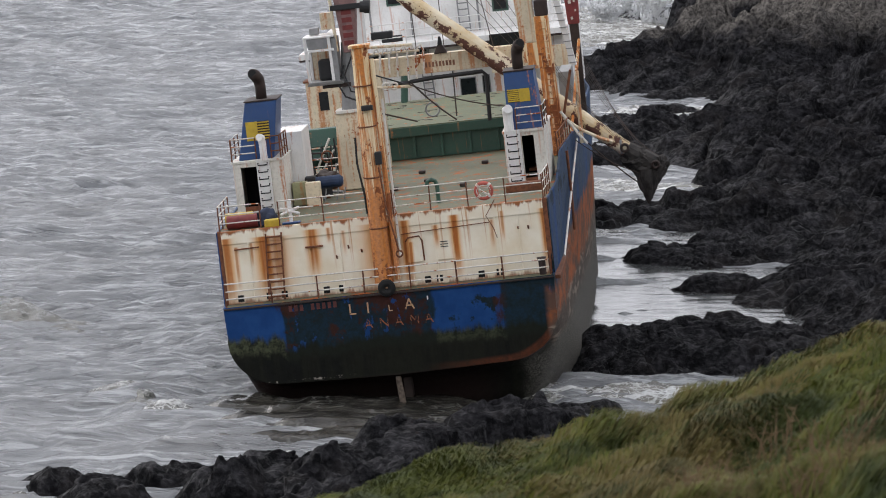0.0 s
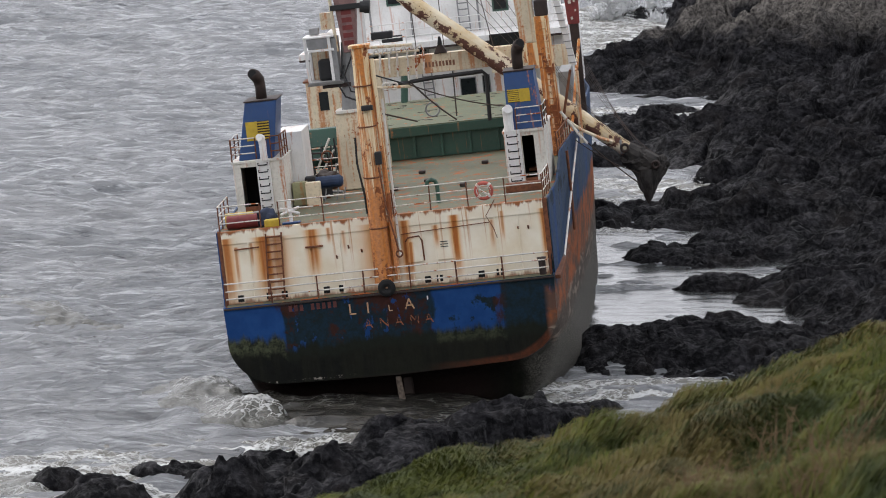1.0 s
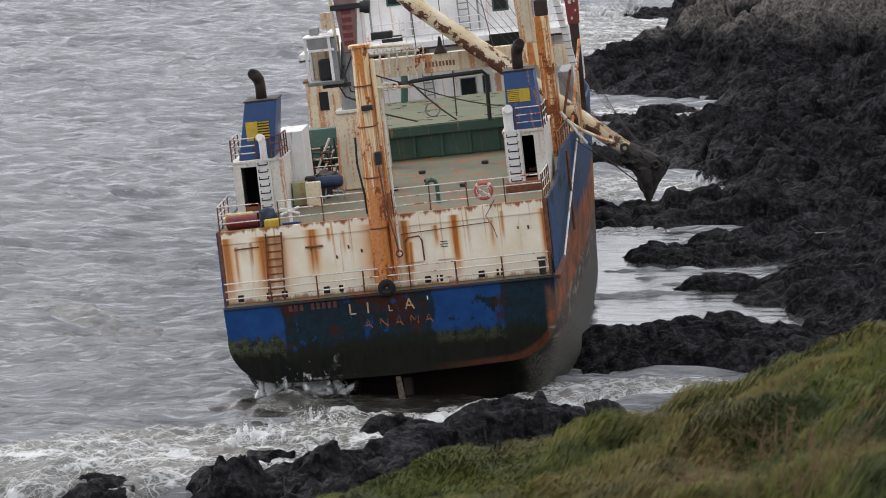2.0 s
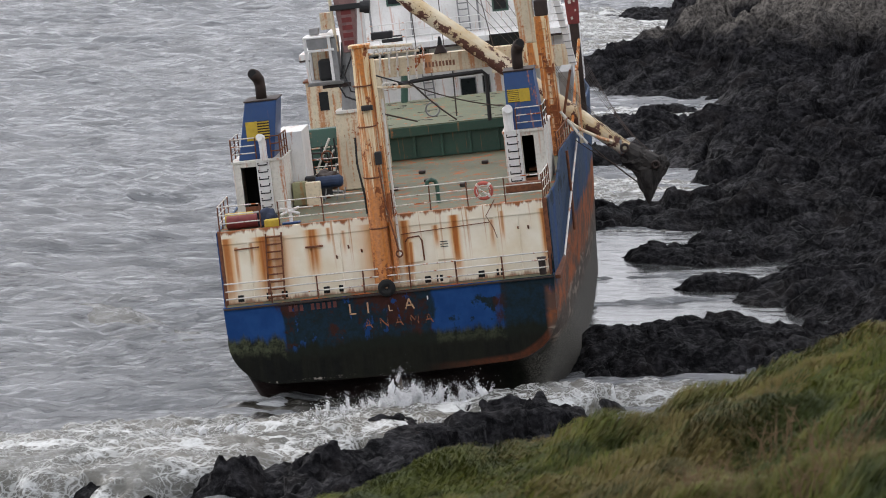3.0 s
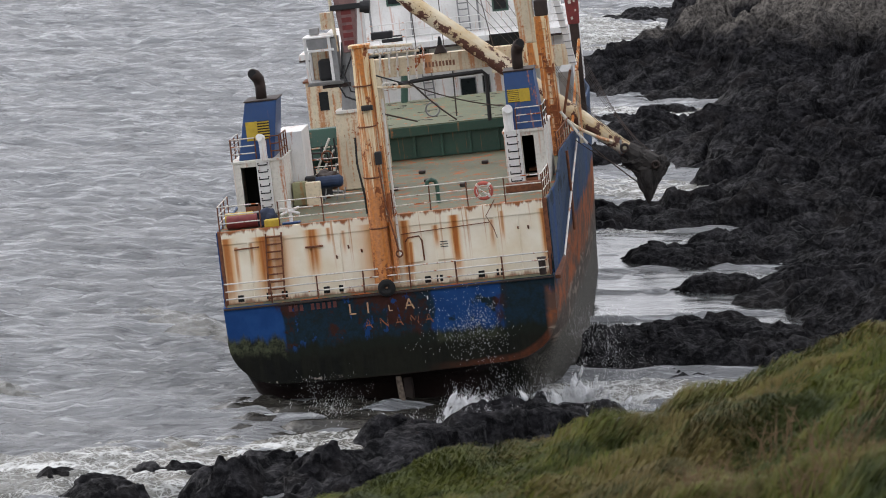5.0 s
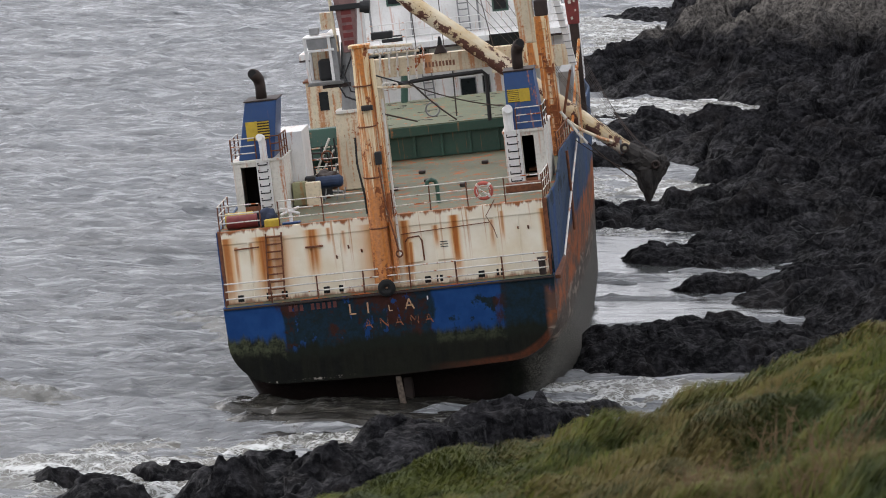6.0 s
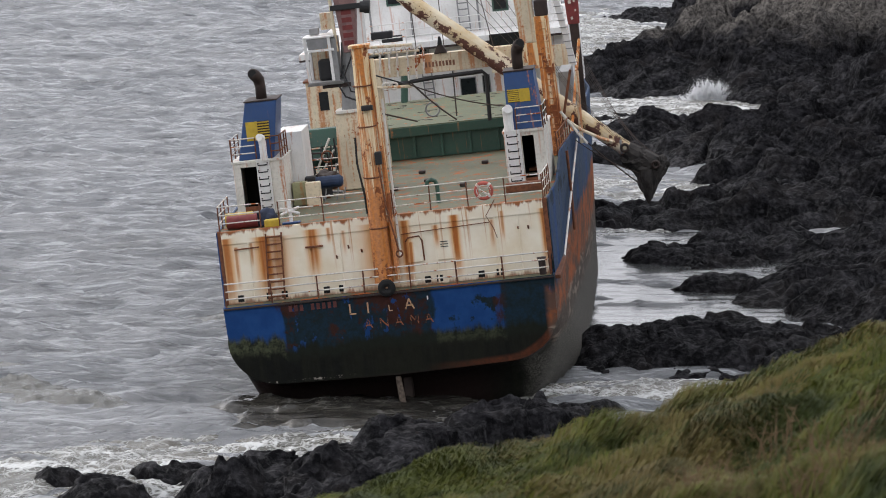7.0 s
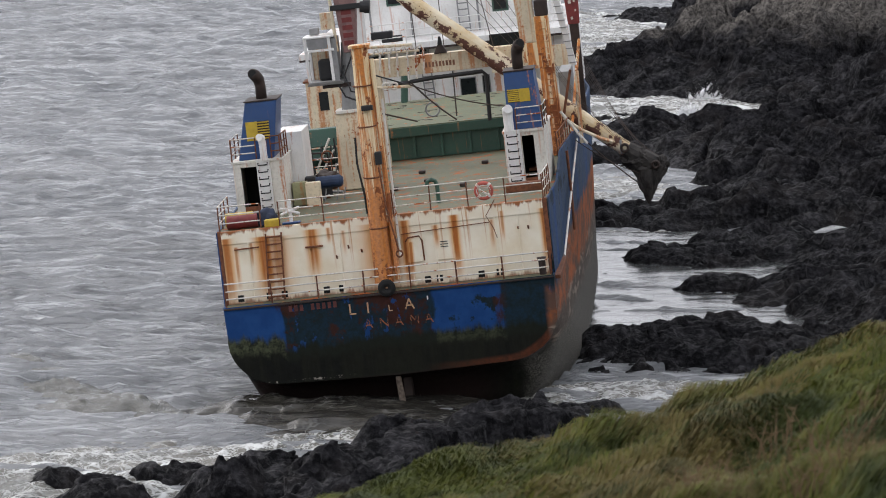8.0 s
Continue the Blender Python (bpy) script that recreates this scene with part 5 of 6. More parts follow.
# ---- loose things on the after deck ----
def drum(x, y, z, r, h, material, label, lying=False):
    bm = bmesh.new()
    prof = [(0.0, 0), (r, 0), (r * 1.03, h * 0.03), (r, h * 0.07), (r, h * 0.32), (r * 1.04, h * 0.35), (r, h * 0.38), (r, h * 0.63), (r * 1.04, h * 0.66), (r, h * 0.69), (r, h * 0.94), (r * 1.03, h * 0.97), (r, h), (0, h)]
    rows = [[bm.verts.new((a * math.cos(k * math.tau / 16), a * math.sin(k * math.tau / 16), b)) for k in range(16)] for a, b in prof[1:-1]]
    for u, v in zip(rows, rows[1:]):
        for k in range(16):
            bm.faces.new((u[k], u[(k + 1) % 16], v[(k + 1) % 16], v[k]))
    bm.faces.new(rows[0][::-1])
    bm.faces.new(rows[-1])
    ob = finish("drum", bm, material, None, label, True)
    m = SHIP_AT @ Matrix.Translation((x, y, z))
    if lying:
        m = m @ Matrix.Translation((0, 0, r)) @ Matrix.Rotation(radians(90), 4, "Y") @ Matrix.Translation((0, 0, -h / 2))
    ob.matrix_world = m
    return tagged(ob, label, "drum")


def on_ship(ob, x, y, z, turn=0.0):
    ob.matrix_world = SHIP_AT @ pose(x, y, z, 0, 0, turn)
    return ob


drum(-5.55, 0.75, 0, 0.27, 1.2, M_RED, "red drum lying behind the stern rail", True)
drum(-5.75, 1.5, 0, 0.28, 1.1, M_YELLOW, "yellow drum lying behind the stern rail", True)
drum(-4.65, 10.8, 0, 0.32, 0.9, M_BLUE, "blue drum standing on the after deck")
drum(-4.15, 12.3, 0, 0.34, 0.95, M_BLACK, "black drum standing on the after deck")
drum(-4.9, 12.5, 0, 0.34, 0.95, M_SOOT, "sooty drum standing on the after deck")
bucket = tagged(on_ship(finish("crate", box(-0.3, 0.3, -0.22, 0.22, 0, 0.3, 0.05), M_YELLOW), -4.32, 0.30, 0.0), "yellow plastic crate at the ladder's head", "crate")


def lump(name, r, seed, material, label, category, x, y, z, squash=0.7):
    bm = bmesh.new()
    bmesh.ops.create_icosphere(bm, subdivisions=4, radius=1.0)
    for v in bm.verts:
        d = 1 + 0.35 * noise.noise(v.co * 1.6 + Vector((seed, 0, 0))) + 0.15 * noise.noise(v.co * 4 + Vector((seed, 3, 0)))
        v.co = Vector((v.co.x * r[0] * d, v.co.y * r[1] * d, max(v.co.z * d, -0.5) * r[2]))
    ob = finish(name, bm, material, None, label, True)
    return tagged(on_ship(ob, x, y, z + 0.5 * r[2]), label, category)


lump("tarpaulin", (0.55, 0.5, 0.42), 3, plain("navy_cloth", (0.02, 0.03, 0.06), 0.8), "dark blue tarpaulin heaped at the port rail", "tarpaulin", -4.75, 1.3, 0)
lump("net_heap", (0.6, 0.7, 0.5), 9, M_SOOT, "dark heap of rope and netting on deck", "rope heap", -3.3, 12.5, 0)


def winch():
    w = thing("deck_winch", SHIP_AT @ pose(-3.6, 15.0, 0), "green mooring winch on the port side", "winch")
    part("side_frame", prism((-0.85, -0.7, -0.8, 0.8), (-0.8, -0.72, -0.3, 0.4), 0, 2.0, 0.03), M_GREEN, w)
    part("side_frame", prism((0.9, 1.05, -0.8, 0.8), (0.92, 1.0, -0.3, 0.5), 0, 2.1, 0.03), M_GREEN, w)
    part("drum", rod((-0.7, 0, 1.0), (0.9, 0, 1.0), 0.42, None, 18), M_GREEN, w)
    part("hood", prism((-0.85, 1.05, -0.2, 0.9), (-0.6, 0.95, 0.1, 0.7), 1.5, 2.25, 0.05), M_GREEN, w)
    part("lever", rod((-0.3, -0.7, 0.6), (0.35, -0.7, 1.9), 0.05), M_RAIL, w)
    part("lever", rod((-0.1, -0.7, 0.5), (0.5, -0.7, 1.4), 0.04), M_RAIL, w)
    part("crosspiece", box(-0.5, 0.4, -0.75, -0.65, 1.0, 1.1), M_GREY, w)
    part("bed", box(-1.0, 1.2, -0.9, 1.0, 0, 0.12), M_SOOT, w)
    for x in (-0.62, -0.1, 0.45, 0.82):
        part("flange", rod((x - 0.03, 0, 1.0), (x + 0.03, 0, 1.0), 0.56, None, 18), M_BLACK, w)
    for x, h, lean in ((-0.7, 1.5, 0.2), (-0.35, 1.75, -0.15), (0.1, 1.6, 0.3), (0.65, 1.9, -0.1), (0.9, 1.35, 0.15)):
        part("control_rod", rod((x, -0.85, 0.1), (x + lean, -0.8, h), 0.035), M_BLACK, w)
    part("pipe", tube([(-0.95, -0.9, 0.15), (-0.95, -0.9, 1.2), (-0.6, -0.9, 1.35), (0.2, -0.9, 1.3), (0.3, -0.9, 0.2)], 0.05, 8), M_SOOT, w)
    part("pipe", tube([(0.5, -1.0, 0.1), (0.55, -1.0, 0.8), (1.0, -1.0, 0.9), (1.1, -1.0, 0.1)], 0.045, 8), M_GREY, w)
    part("brake_wheel", ring((0.2, -0.95, 1.15), 0.24, 0.03, "Y", 18, 6), M_RUST, w)


winch()


def motor_set():
    w = thing("pump_set", SHIP_AT @ pose(-2.75, 7.7, 0), "blue pump set on a steel frame", "pump")
    part("motor", tube([(-0.55, 0, 0.75), (-0.5, 0, 0.75), (0.5, 0, 0.75), (0.6, 0, 0.75)], [0.15, 0.25, 0.25, 0.15], 14), plain("dull_blue", (0.014, 0.035, 0.09), 0.6, 0.4), w)
    part("casing", box(-0.95, -0.5, -0.3, 0.3, 0.4, 1.05, 0.08), M_BLACK, w)
    for x in (-0.7, -0.2, 0.3, 0.6):
        part("leg", rod((x, -0.3, 0), (x + 0.1, -0.3, 0.5), 0.03), M_GREY, w)
    part("cabinet", box(-0.8, -0.2, -1.6, -1.1, 0, 0.95, 0.04), M_CREAM, w)


motor_set()


def valve():
    w = thing("valve_stand", SHIP_AT @ pose(-3.62, 0.75, 0), "white hand-wheel valve stand", "valve")
    part("stem", rod((0, 0, 0), (0, 0, 0.95), 0.07), M_CLEAN, w)
    for a in (25, 155, 205, 335):
        part("spoke", rod((0, -0.05, 0.5), (0.42 * math.cos(radians(a)), -0.08, 0.5 + 0.3 * math.sin(radians(a))), 0.055), M_CLEAN, w)
    part("foot", box(-0.35, 0.35, -0.2, 0.2, 0, 0.06), M_BLUE, w)


valve()
tagged(on_ship(finish("deck_locker", box(-0.3, 0.3, -0.25, 0.25, 0, 0.95, 0.03), rusty_paint("pale_green_paint", (0.36, 0.36, 0.20), 0.4, 0.4)), -3.85, 6.9, 0), "pale yellow-green steel locker on the after deck", "locker")
tagged(on_ship(finish("crate", box(-0.35, 0.35, -0.3, 0.3, 0, 0.5, 0.03), M_BLACK), -3.2, 9.2, 0, 20), "black crate among the deck clutter", "crate")
for k, (x, y, l, a) in enumerate(((-3.5, 8.2, 1.4, 15), (-2.9, 10.0, 1.1, -30), (-3.9, 9.0, 1.2, 60), (-3.0, 8.4, 0.9, 80))):
    p = finish("pipe_length", rod((-l / 2, 0, 0.06), (l / 2, 0, 0.06), 0.06), M_GREY if k % 2 else M_RUST)
    tagged(on_ship(p, x, y, 0, a), "loose length of steel pipe lying on deck", "pipe", "loose pipes")
buoy = thing("lifebuoy", SHIP_AT @ pose(4.12, -0.02, 0.58), "faded red and white lifebuoy on the stern rail", "lifebuoy")
part("float", ring((0, 0, 0), 0.30, 0.085, "Y", 28, 10), M_ORANGE, buoy)
for a in (45, 135, 225, 315):
    ca, sa = math.cos(radians(a)), math.sin(radians(a))
    part("band", rod((0.3 * ca - 0.05 * sa, 0, 0.3 * sa + 0.05 * ca), (0.3 * ca + 0.05 * sa, 0, 0.3 * sa - 0.05 * ca), 0.096, None, 12), M_RAIL, buoy)
part("grab_line", tube([(0.28 * math.cos(a), -0.07, 0.22 * math.sin(a)) for a in np.linspace(0, 6.0, 16)], 0.02, 6), M_RAIL, buoy)
part("knot", rod((-0.2, -0.06, 0.1), (0.2, -0.06, -0.2), 0.035), M_RAIL, buoy)

# water spilling from the rudder trunk, and the rudder itself
part("rudder", prism((0.0, 0.35, 0.2, 2.4), (0.1, 0.45, 0.4, 2.2), -9.2, -6.5, 0.05), M_SOOT, ship, "barnacled rudder under the counter")
part("rudder_stock", rod((0.16, -0.55, -8.5), (0.0, -0.5, -6.3), 0.15, 0.11, 12), plain("barnacles", (0.17, 0.13, 0.10), 0.9, 0.75, 9.0), ship, "barnacled grey rudder post")
# ---- moving water: surf, a breaking swell, and spray ----
MOVES = []


def surf(cx, cy, rx, ry, h, turn, seed, rows, froth=1.0, label="white foaming surf between the rocks"):
    """A sheet of broken water that rises out of the sea around its middle."""
    step = 0.16 if cy < 200 else 0.24
    X, Y = np.meshgrid(np.arange(-rx * 1.2, rx * 1.2, step), np.arange(-ry * 1.2, ry * 1.2, step))
    q = np.sqrt((X / rx) ** 2 + (Y / ry) ** 2) + 0.22 * fbm(X * 0.5, Y * 0.7, 3, seed)
    Z = h * (1 - q ** 2) + 0.10 * fbm(X * 0.9, Y * 1.6, 4, seed + 9, 0.6) + 0.07 * ridged(X * 0.8, Y * 1.7, 2, seed + 20)
    Z = np.maximum(Z - 14 * np.clip(q - 0.9, 0, 1) ** 2, -1.7)
    ob = new("surf", sheet_mesh("surf", X, Y, Z, [M_FOAMY], True, Z > -1.65))
    tagged(ob, label, "surf", "surf along the shore")
    MOVES.append((ob, [(t, pose(cx + dx, cy + dy, dz, 0, 0, turn)) for t, dx, dy, dz in rows]))
    return ob


def foamy_material():
    n = Nodes("foaming_water")
    lace = n.cell(1.7, n.warped(1.1, 1.3, n.scaled(0.7, 1.2, 1.0, 2.0)), "DISTANCE_TO_EDGE")
    lace2 = n.cell(4.6, n.warped(2.4, 0.6, n.scaled(0.7, 1.3, 1.0, 5.0)), "DISTANCE_TO_EDGE")
    patch = n.noise(0.42, 6, 0.62, n.scaled(0.7, 1.1, 1.0), 0.8)
    rag = n.noise(2.6, 6, 0.7)
    solid = n.ramp(n.calc("ADD", patch, n.calc("MULTIPLY", n.calc("SUBTRACT", rag, 0.5), 0.3)), 0.52, 0.64)
    net = n.calc("MULTIPLY", n.calc("MAXIMUM", n.ramp(lace, 0.10, 0.02), n.ramp(lace2, 0.07, 0.01)), n.ramp(patch, 0.36, 0.52))
    crest = n.ramp(n.calc("ADD", n.axis(2), n.calc("MULTIPLY", n.calc("SUBTRACT", rag, 0.5), 0.6)), 0.42, 0.8)
    foam = n.calc("MINIMUM", n.calc("ADD", n.calc("ADD", n.calc("MULTIPLY", solid, 0.85), n.calc("MULTIPLY", net, 0.6)), crest), 1.0)
    body = n.mix(n.ramp(n.noise(0.3, 3), 0.35, 0.65), (0.12, 0.12, 0.105), (0.17, 0.16, 0.135))
    n.bump(n.calc("ADD", n.noise(1.8, 7, 0.66, n.scaled(0.6, 1.0, 1.0), 0.4), n.calc("MULTIPLY", foam, 0.25)), 0.8, 0.25)
    return n.done(n.mix(foam, body, (0.66, 0.67, 0.66)), n.ramp(foam, 0, 1, 0.14, 0.8), 0.0, 0.5)


M_FOAMY = foamy_material()
IDLE = [(0, 0, 0, 0), (2, 0.3, -0.3, 0.1), (4, 0.5, -0.1, -0.05), (6, 0.2, -0.3, 0.06), (8, 0.4, -0.4, 0)]
# along the near rocks the level swells with the big wave, then drains away
SWASH = [(0, 0, 0, -0.5), (0.8, 0.4, -0.3, -0.2), (1.6, 0.9, -0.6, 0.2), (2.8, 1.5, -1.0, 0.95), (3.5, 1.7, -1.0, 0.8), (4.2, 1.6, -0.9, 0.35), (4.7, 1.6, -0.8, 0.15), (6.0, 1.0, -0.2, -0.08), (7.0, 0.8, 0.1, -0.05), (8.0, 0.8, 0.1, -0.1)]
surf(-13.0, 148.5, 8.0, 5.0, 0.42, 25, 11, SWASH)
surf(-5.5, 153.5, 5.5, 2.6, 0.40, 40, 23, SWASH)
surf(1.5, 159.6, 4.0, 1.8, 0.38, 42, 37, SWASH)
surf(7.0, 165.5, 5.0, 3.2, 0.30, 20, 41, IDLE)
surf(10.5, 233.5, 6.0, 7.0, 0.32, 0, 53, IDLE)
surf(13.5, 275.0, 7.5, 8.0, 0.36, 0, 67, [(0, 0, 0, -0.1), (5.2, 0.3, 0, -0.05), (6.3, 0.8, 0, 0.5), (7.2, 1.0, 0.1, 0.45), (8, 1.1, 0.2, 0.5)])
surf(9.0, 214.0, 4.0, 3.0, 0.25, 0, 71, IDLE)
surf(13.2, 210.6, 3.0, 1.6, 0.28, 0, 79, IDLE)
surf(13.0, 345.0, 9.0, 24.0, 0.40, 0, 83, [(0, 0, 0, 0.1), (1.5, 0.5, 0, 0.2), (4, 0.5, 0, 0.0), (8, 0.3, 0, -0.05)])
surf(23.2, 222.0, 1.6, 2.6, 0.5, 0, 97, [(0, 0, 0, 0.2), (2, 0, 0, 0), (3, 0, 0, -0.3), (6, 0, 0, 0), (8, 0, 0, -0.1)])


def pool(cx, cy, rx, ry, z, seed):
    """Sheltered water behind the rocks, smooth enough to mirror the sky."""
    X, Y = np.meshgrid(np.arange(-rx * 1.1, rx * 1.1, 0.3), np.arange(-ry * 1.1, ry * 1.1, 0.3))
    q = (np.abs(X) / rx) ** 4 + (np.abs(Y) / ry) ** 4
    Z = np.where(q < 0.9, 0.0, -(q - 0.9) * 5.0) + 0.025 * fbm(X * 0.7, Y * 1.5, 3, seed)
    ob = new("water", sheet_mesh("water", X, Y, np.maximum(Z, -1.2), [M_POOL], True, Z > -1.1))
    tagged(ob, "calm grey pool sheltered by rocks", "sea", kind="structure")
    MOVES.append((ob, [(0, pose(cx, cy, z)), (2.5, pose(cx, cy, z + 0.05)), (5, pose(cx, cy, z - 0.02)), (8, pose(cx, cy, z + 0.03))]))


def pool_material():
    n = Nodes("sheltered_water")
    n.bump(n.noise(1.3, 6, 0.6, n.scaled(0.4, 1.0, 1.0)), 0.35, 0.12)
    scum = n.ramp(n.noise(1.0, 7, 0.68, n.scaled(0.35, 0.9, 1.0)), 0.56, 0.68)
    return n.done(n.mix(n.calc("MULTIPLY", scum, 0.22), (0.07, 0.073, 0.073), (0.36, 0.37, 0.37)), 0.1, 0.0, 0.32)


M_POOL = pool_material()
pool(11.8, 197.0, 8.5, 17.0, 0.32, 7)


def breaker(cx, cy, length, width, h, turn, seed, rows, label):
    """A swell with a steep front and a foaming crest."""
    U, V = np.meshgrid(np.arange(-length, length, 0.14), np.arange(-width * 1.6, width * 1.4, 0.11))
    v = V - 0.5 * vnoise(U * 0.25, V * 0.0 + 3, seed) - 0.02 * U * U / length
    front = np.where(v > 0, np.exp(-(v / (width * 0.34)) ** 2), np.exp(-(v / (width * 0.75)) ** 2))
    end = np.clip(1 - (np.abs(U) / length) ** 2.2, 0, 1)
    Z = h * front * end * (0.85 + 0.3 * vnoise(U * 0.35, V * 0 + 1, seed + 2)) - 0.55
    Z = Z + (0.07 * fbm(U * 1.1, V * 1.4, 4, seed + 4) + 0.05 * ridged(U * 0.8, V * 1.6, 3, seed + 6)) * (0.4 + front)
    V2 = V + 0.5 * np.clip(Z - h * 0.35, 0, None)
    ob = new("wave", sheet_mesh("wave", U, V2, Z, [M_BREAKER], True, Z > -0.62))
    tagged(ob, label, "wave")
    MOVES.append((ob, [(t, pose(cx + dx, cy + dy, dz, 0, 0, turn)) for t, dx, dy, dz in rows]))


def breaker_material():
    n = Nodes("breaking_wave_water")
    rag = n.noise(1.7, 7, 0.7, n.scaled(1.0, 1.6, 1.0), 0.5)
    crest = n.ramp(n.calc("ADD", n.axis(2), n.calc("MULTIPLY", n.calc("SUBTRACT", rag, 0.5), 1.3)), 0.95, 1.45)
    lace = n.calc("MULTIPLY", n.ramp(n.cell(2.2, n.warped(1.4, 0.9), "DISTANCE_TO_EDGE"), 0.09, 0.01), n.ramp(n.noise(0.5, 4), 0.42, 0.6))
    foam = n.calc("MINIMUM", n.calc("ADD", crest, n.calc("MULTIPLY", n.calc("MULTIPLY", lace, n.ramp(n.axis(2), 0.35, 0.8)), 0.6)), 1.0)
    n.bump(n.noise(1.6, 8, 0.66, n.scaled(0.5, 1.2, 1.0), 0.4), 0.9, 0.3)
    return n.done(n.mix(foam, (0.055, 0.055, 0.045), (0.66, 0.67, 0.66)), n.ramp(foam, 0, 1, 0.14, 0.8), 0.0, 0.5)


M_BREAKER = breaker_material()
# the swell that runs past the port quarter and bursts on the near rocks
breaker(-11.6, 162.6, 9.0, 4.0, 1.6, -66, 5, [(0.0, 0.0, 0.0, -0.6), (0.5, 1.7, -0.8, -0.35), (1.0, 3.5, -1.8, -0.1), (1.5, 5.2, -2.9, 0.0), (2.0, 6.9, -4.2, -0.15), (2.6, 8.8, -6.0, -0.6), (3.2, 10.2, -7.5, -1.3), (8.0, 11.0, -8.0, -2.2)], "grey swell breaking white along its crest")


def shaded_silty_water(cx, cy, rx, ry, z, seed):
    """Brown, silt-laden water heaving under the stern, its colour darkened to paint the hull's shade and reflection."""
    X, Y = np.meshgrid(np.arange(-rx * 1.4, rx * 1.4, 0.12), np.arange(-ry * 1.4, ry * 1.4, 0.12))
    q = np.sqrt((X / rx) ** 2 + (Y / ry) ** 2) + 0.25 * fbm(X * 0.4, Y * 0.7, 4, seed)
    Z = -1.2 * np.clip(q - 0.70, 0, 2) + 0.10 * fbm(X * 0.5, Y * 1.1, 4, seed + 3) + 0.10 * ridged(X * 0.30, Y * 0.9, 3, seed + 6)
    n = Nodes("shaded_silty_water")
    swirl = n.noise(0.9, 7, 0.66, n.scaled(0.5, 1.2, 1.0), 0.8)
    lace = n.cell(1.9, n.warped(1.2, 1.1, n.scaled(0.6, 1.2, 1.0, 2.0)), "DISTANCE_TO_EDGE")
    froth = n.calc("MULTIPLY", n.ramp(lace, 0.09, 0.01), n.ramp(n.noise(0.5, 5, 0.6), 0.45, 0.62))
    n.bump(n.noise(1.5, 8, 0.62, n.scaled(0.4, 1.2, 1.0), 0.4), 0.6, 0.2)
    # near-black mix stands in for the hull's shade and reflection on the water
    m = n.done(n.mix(n.calc("MULTIPLY", froth, 0.12), n.mix(n.ramp(swirl, 0.35, 0.7), (0.014, 0.013, 0.011), (0.060, 0.056, 0.047)), (0.5, 0.5, 0.48)), 0.14, 0.0, 0.4)
    ob = new("water", sheet_mesh("water", X, Y, np.maximum(Z, -1.0), [m], True, Z > -0.95))
    tagged(ob, "brown silty water heaving under the stern, coloured dark as the hull's shade", "sea", kind="structure")
    MOVES.append((ob, [(t, pose(cx + dx, cy, z + dz)) for t, dx, dz in ((0, 0, 0), (1.2, 0.5, 0.08), (2.4, 0.7, 0.0), (3.6, 0.6, -0.12), (6, 0.2, -0.05), (8, 0.5, 0.0))]))


shaded_silty_water(-3.0, 159.4, 6.0, 4.6, 0.40, 35)
breaker(-30.0, 176.0, 15.0, 4.5, 0.95, -62, 15, [(0, 0, 0, 0), (8, 15, -8, 0)], "low grey swell running in from the sea")
breaker(-20.0, 190.0, 13.0, 4.0, 0.85, -58, 25, [(0, 0, 0, -0.1), (8, 14, -8, -0.1)], "low grey swell running in from the sea")


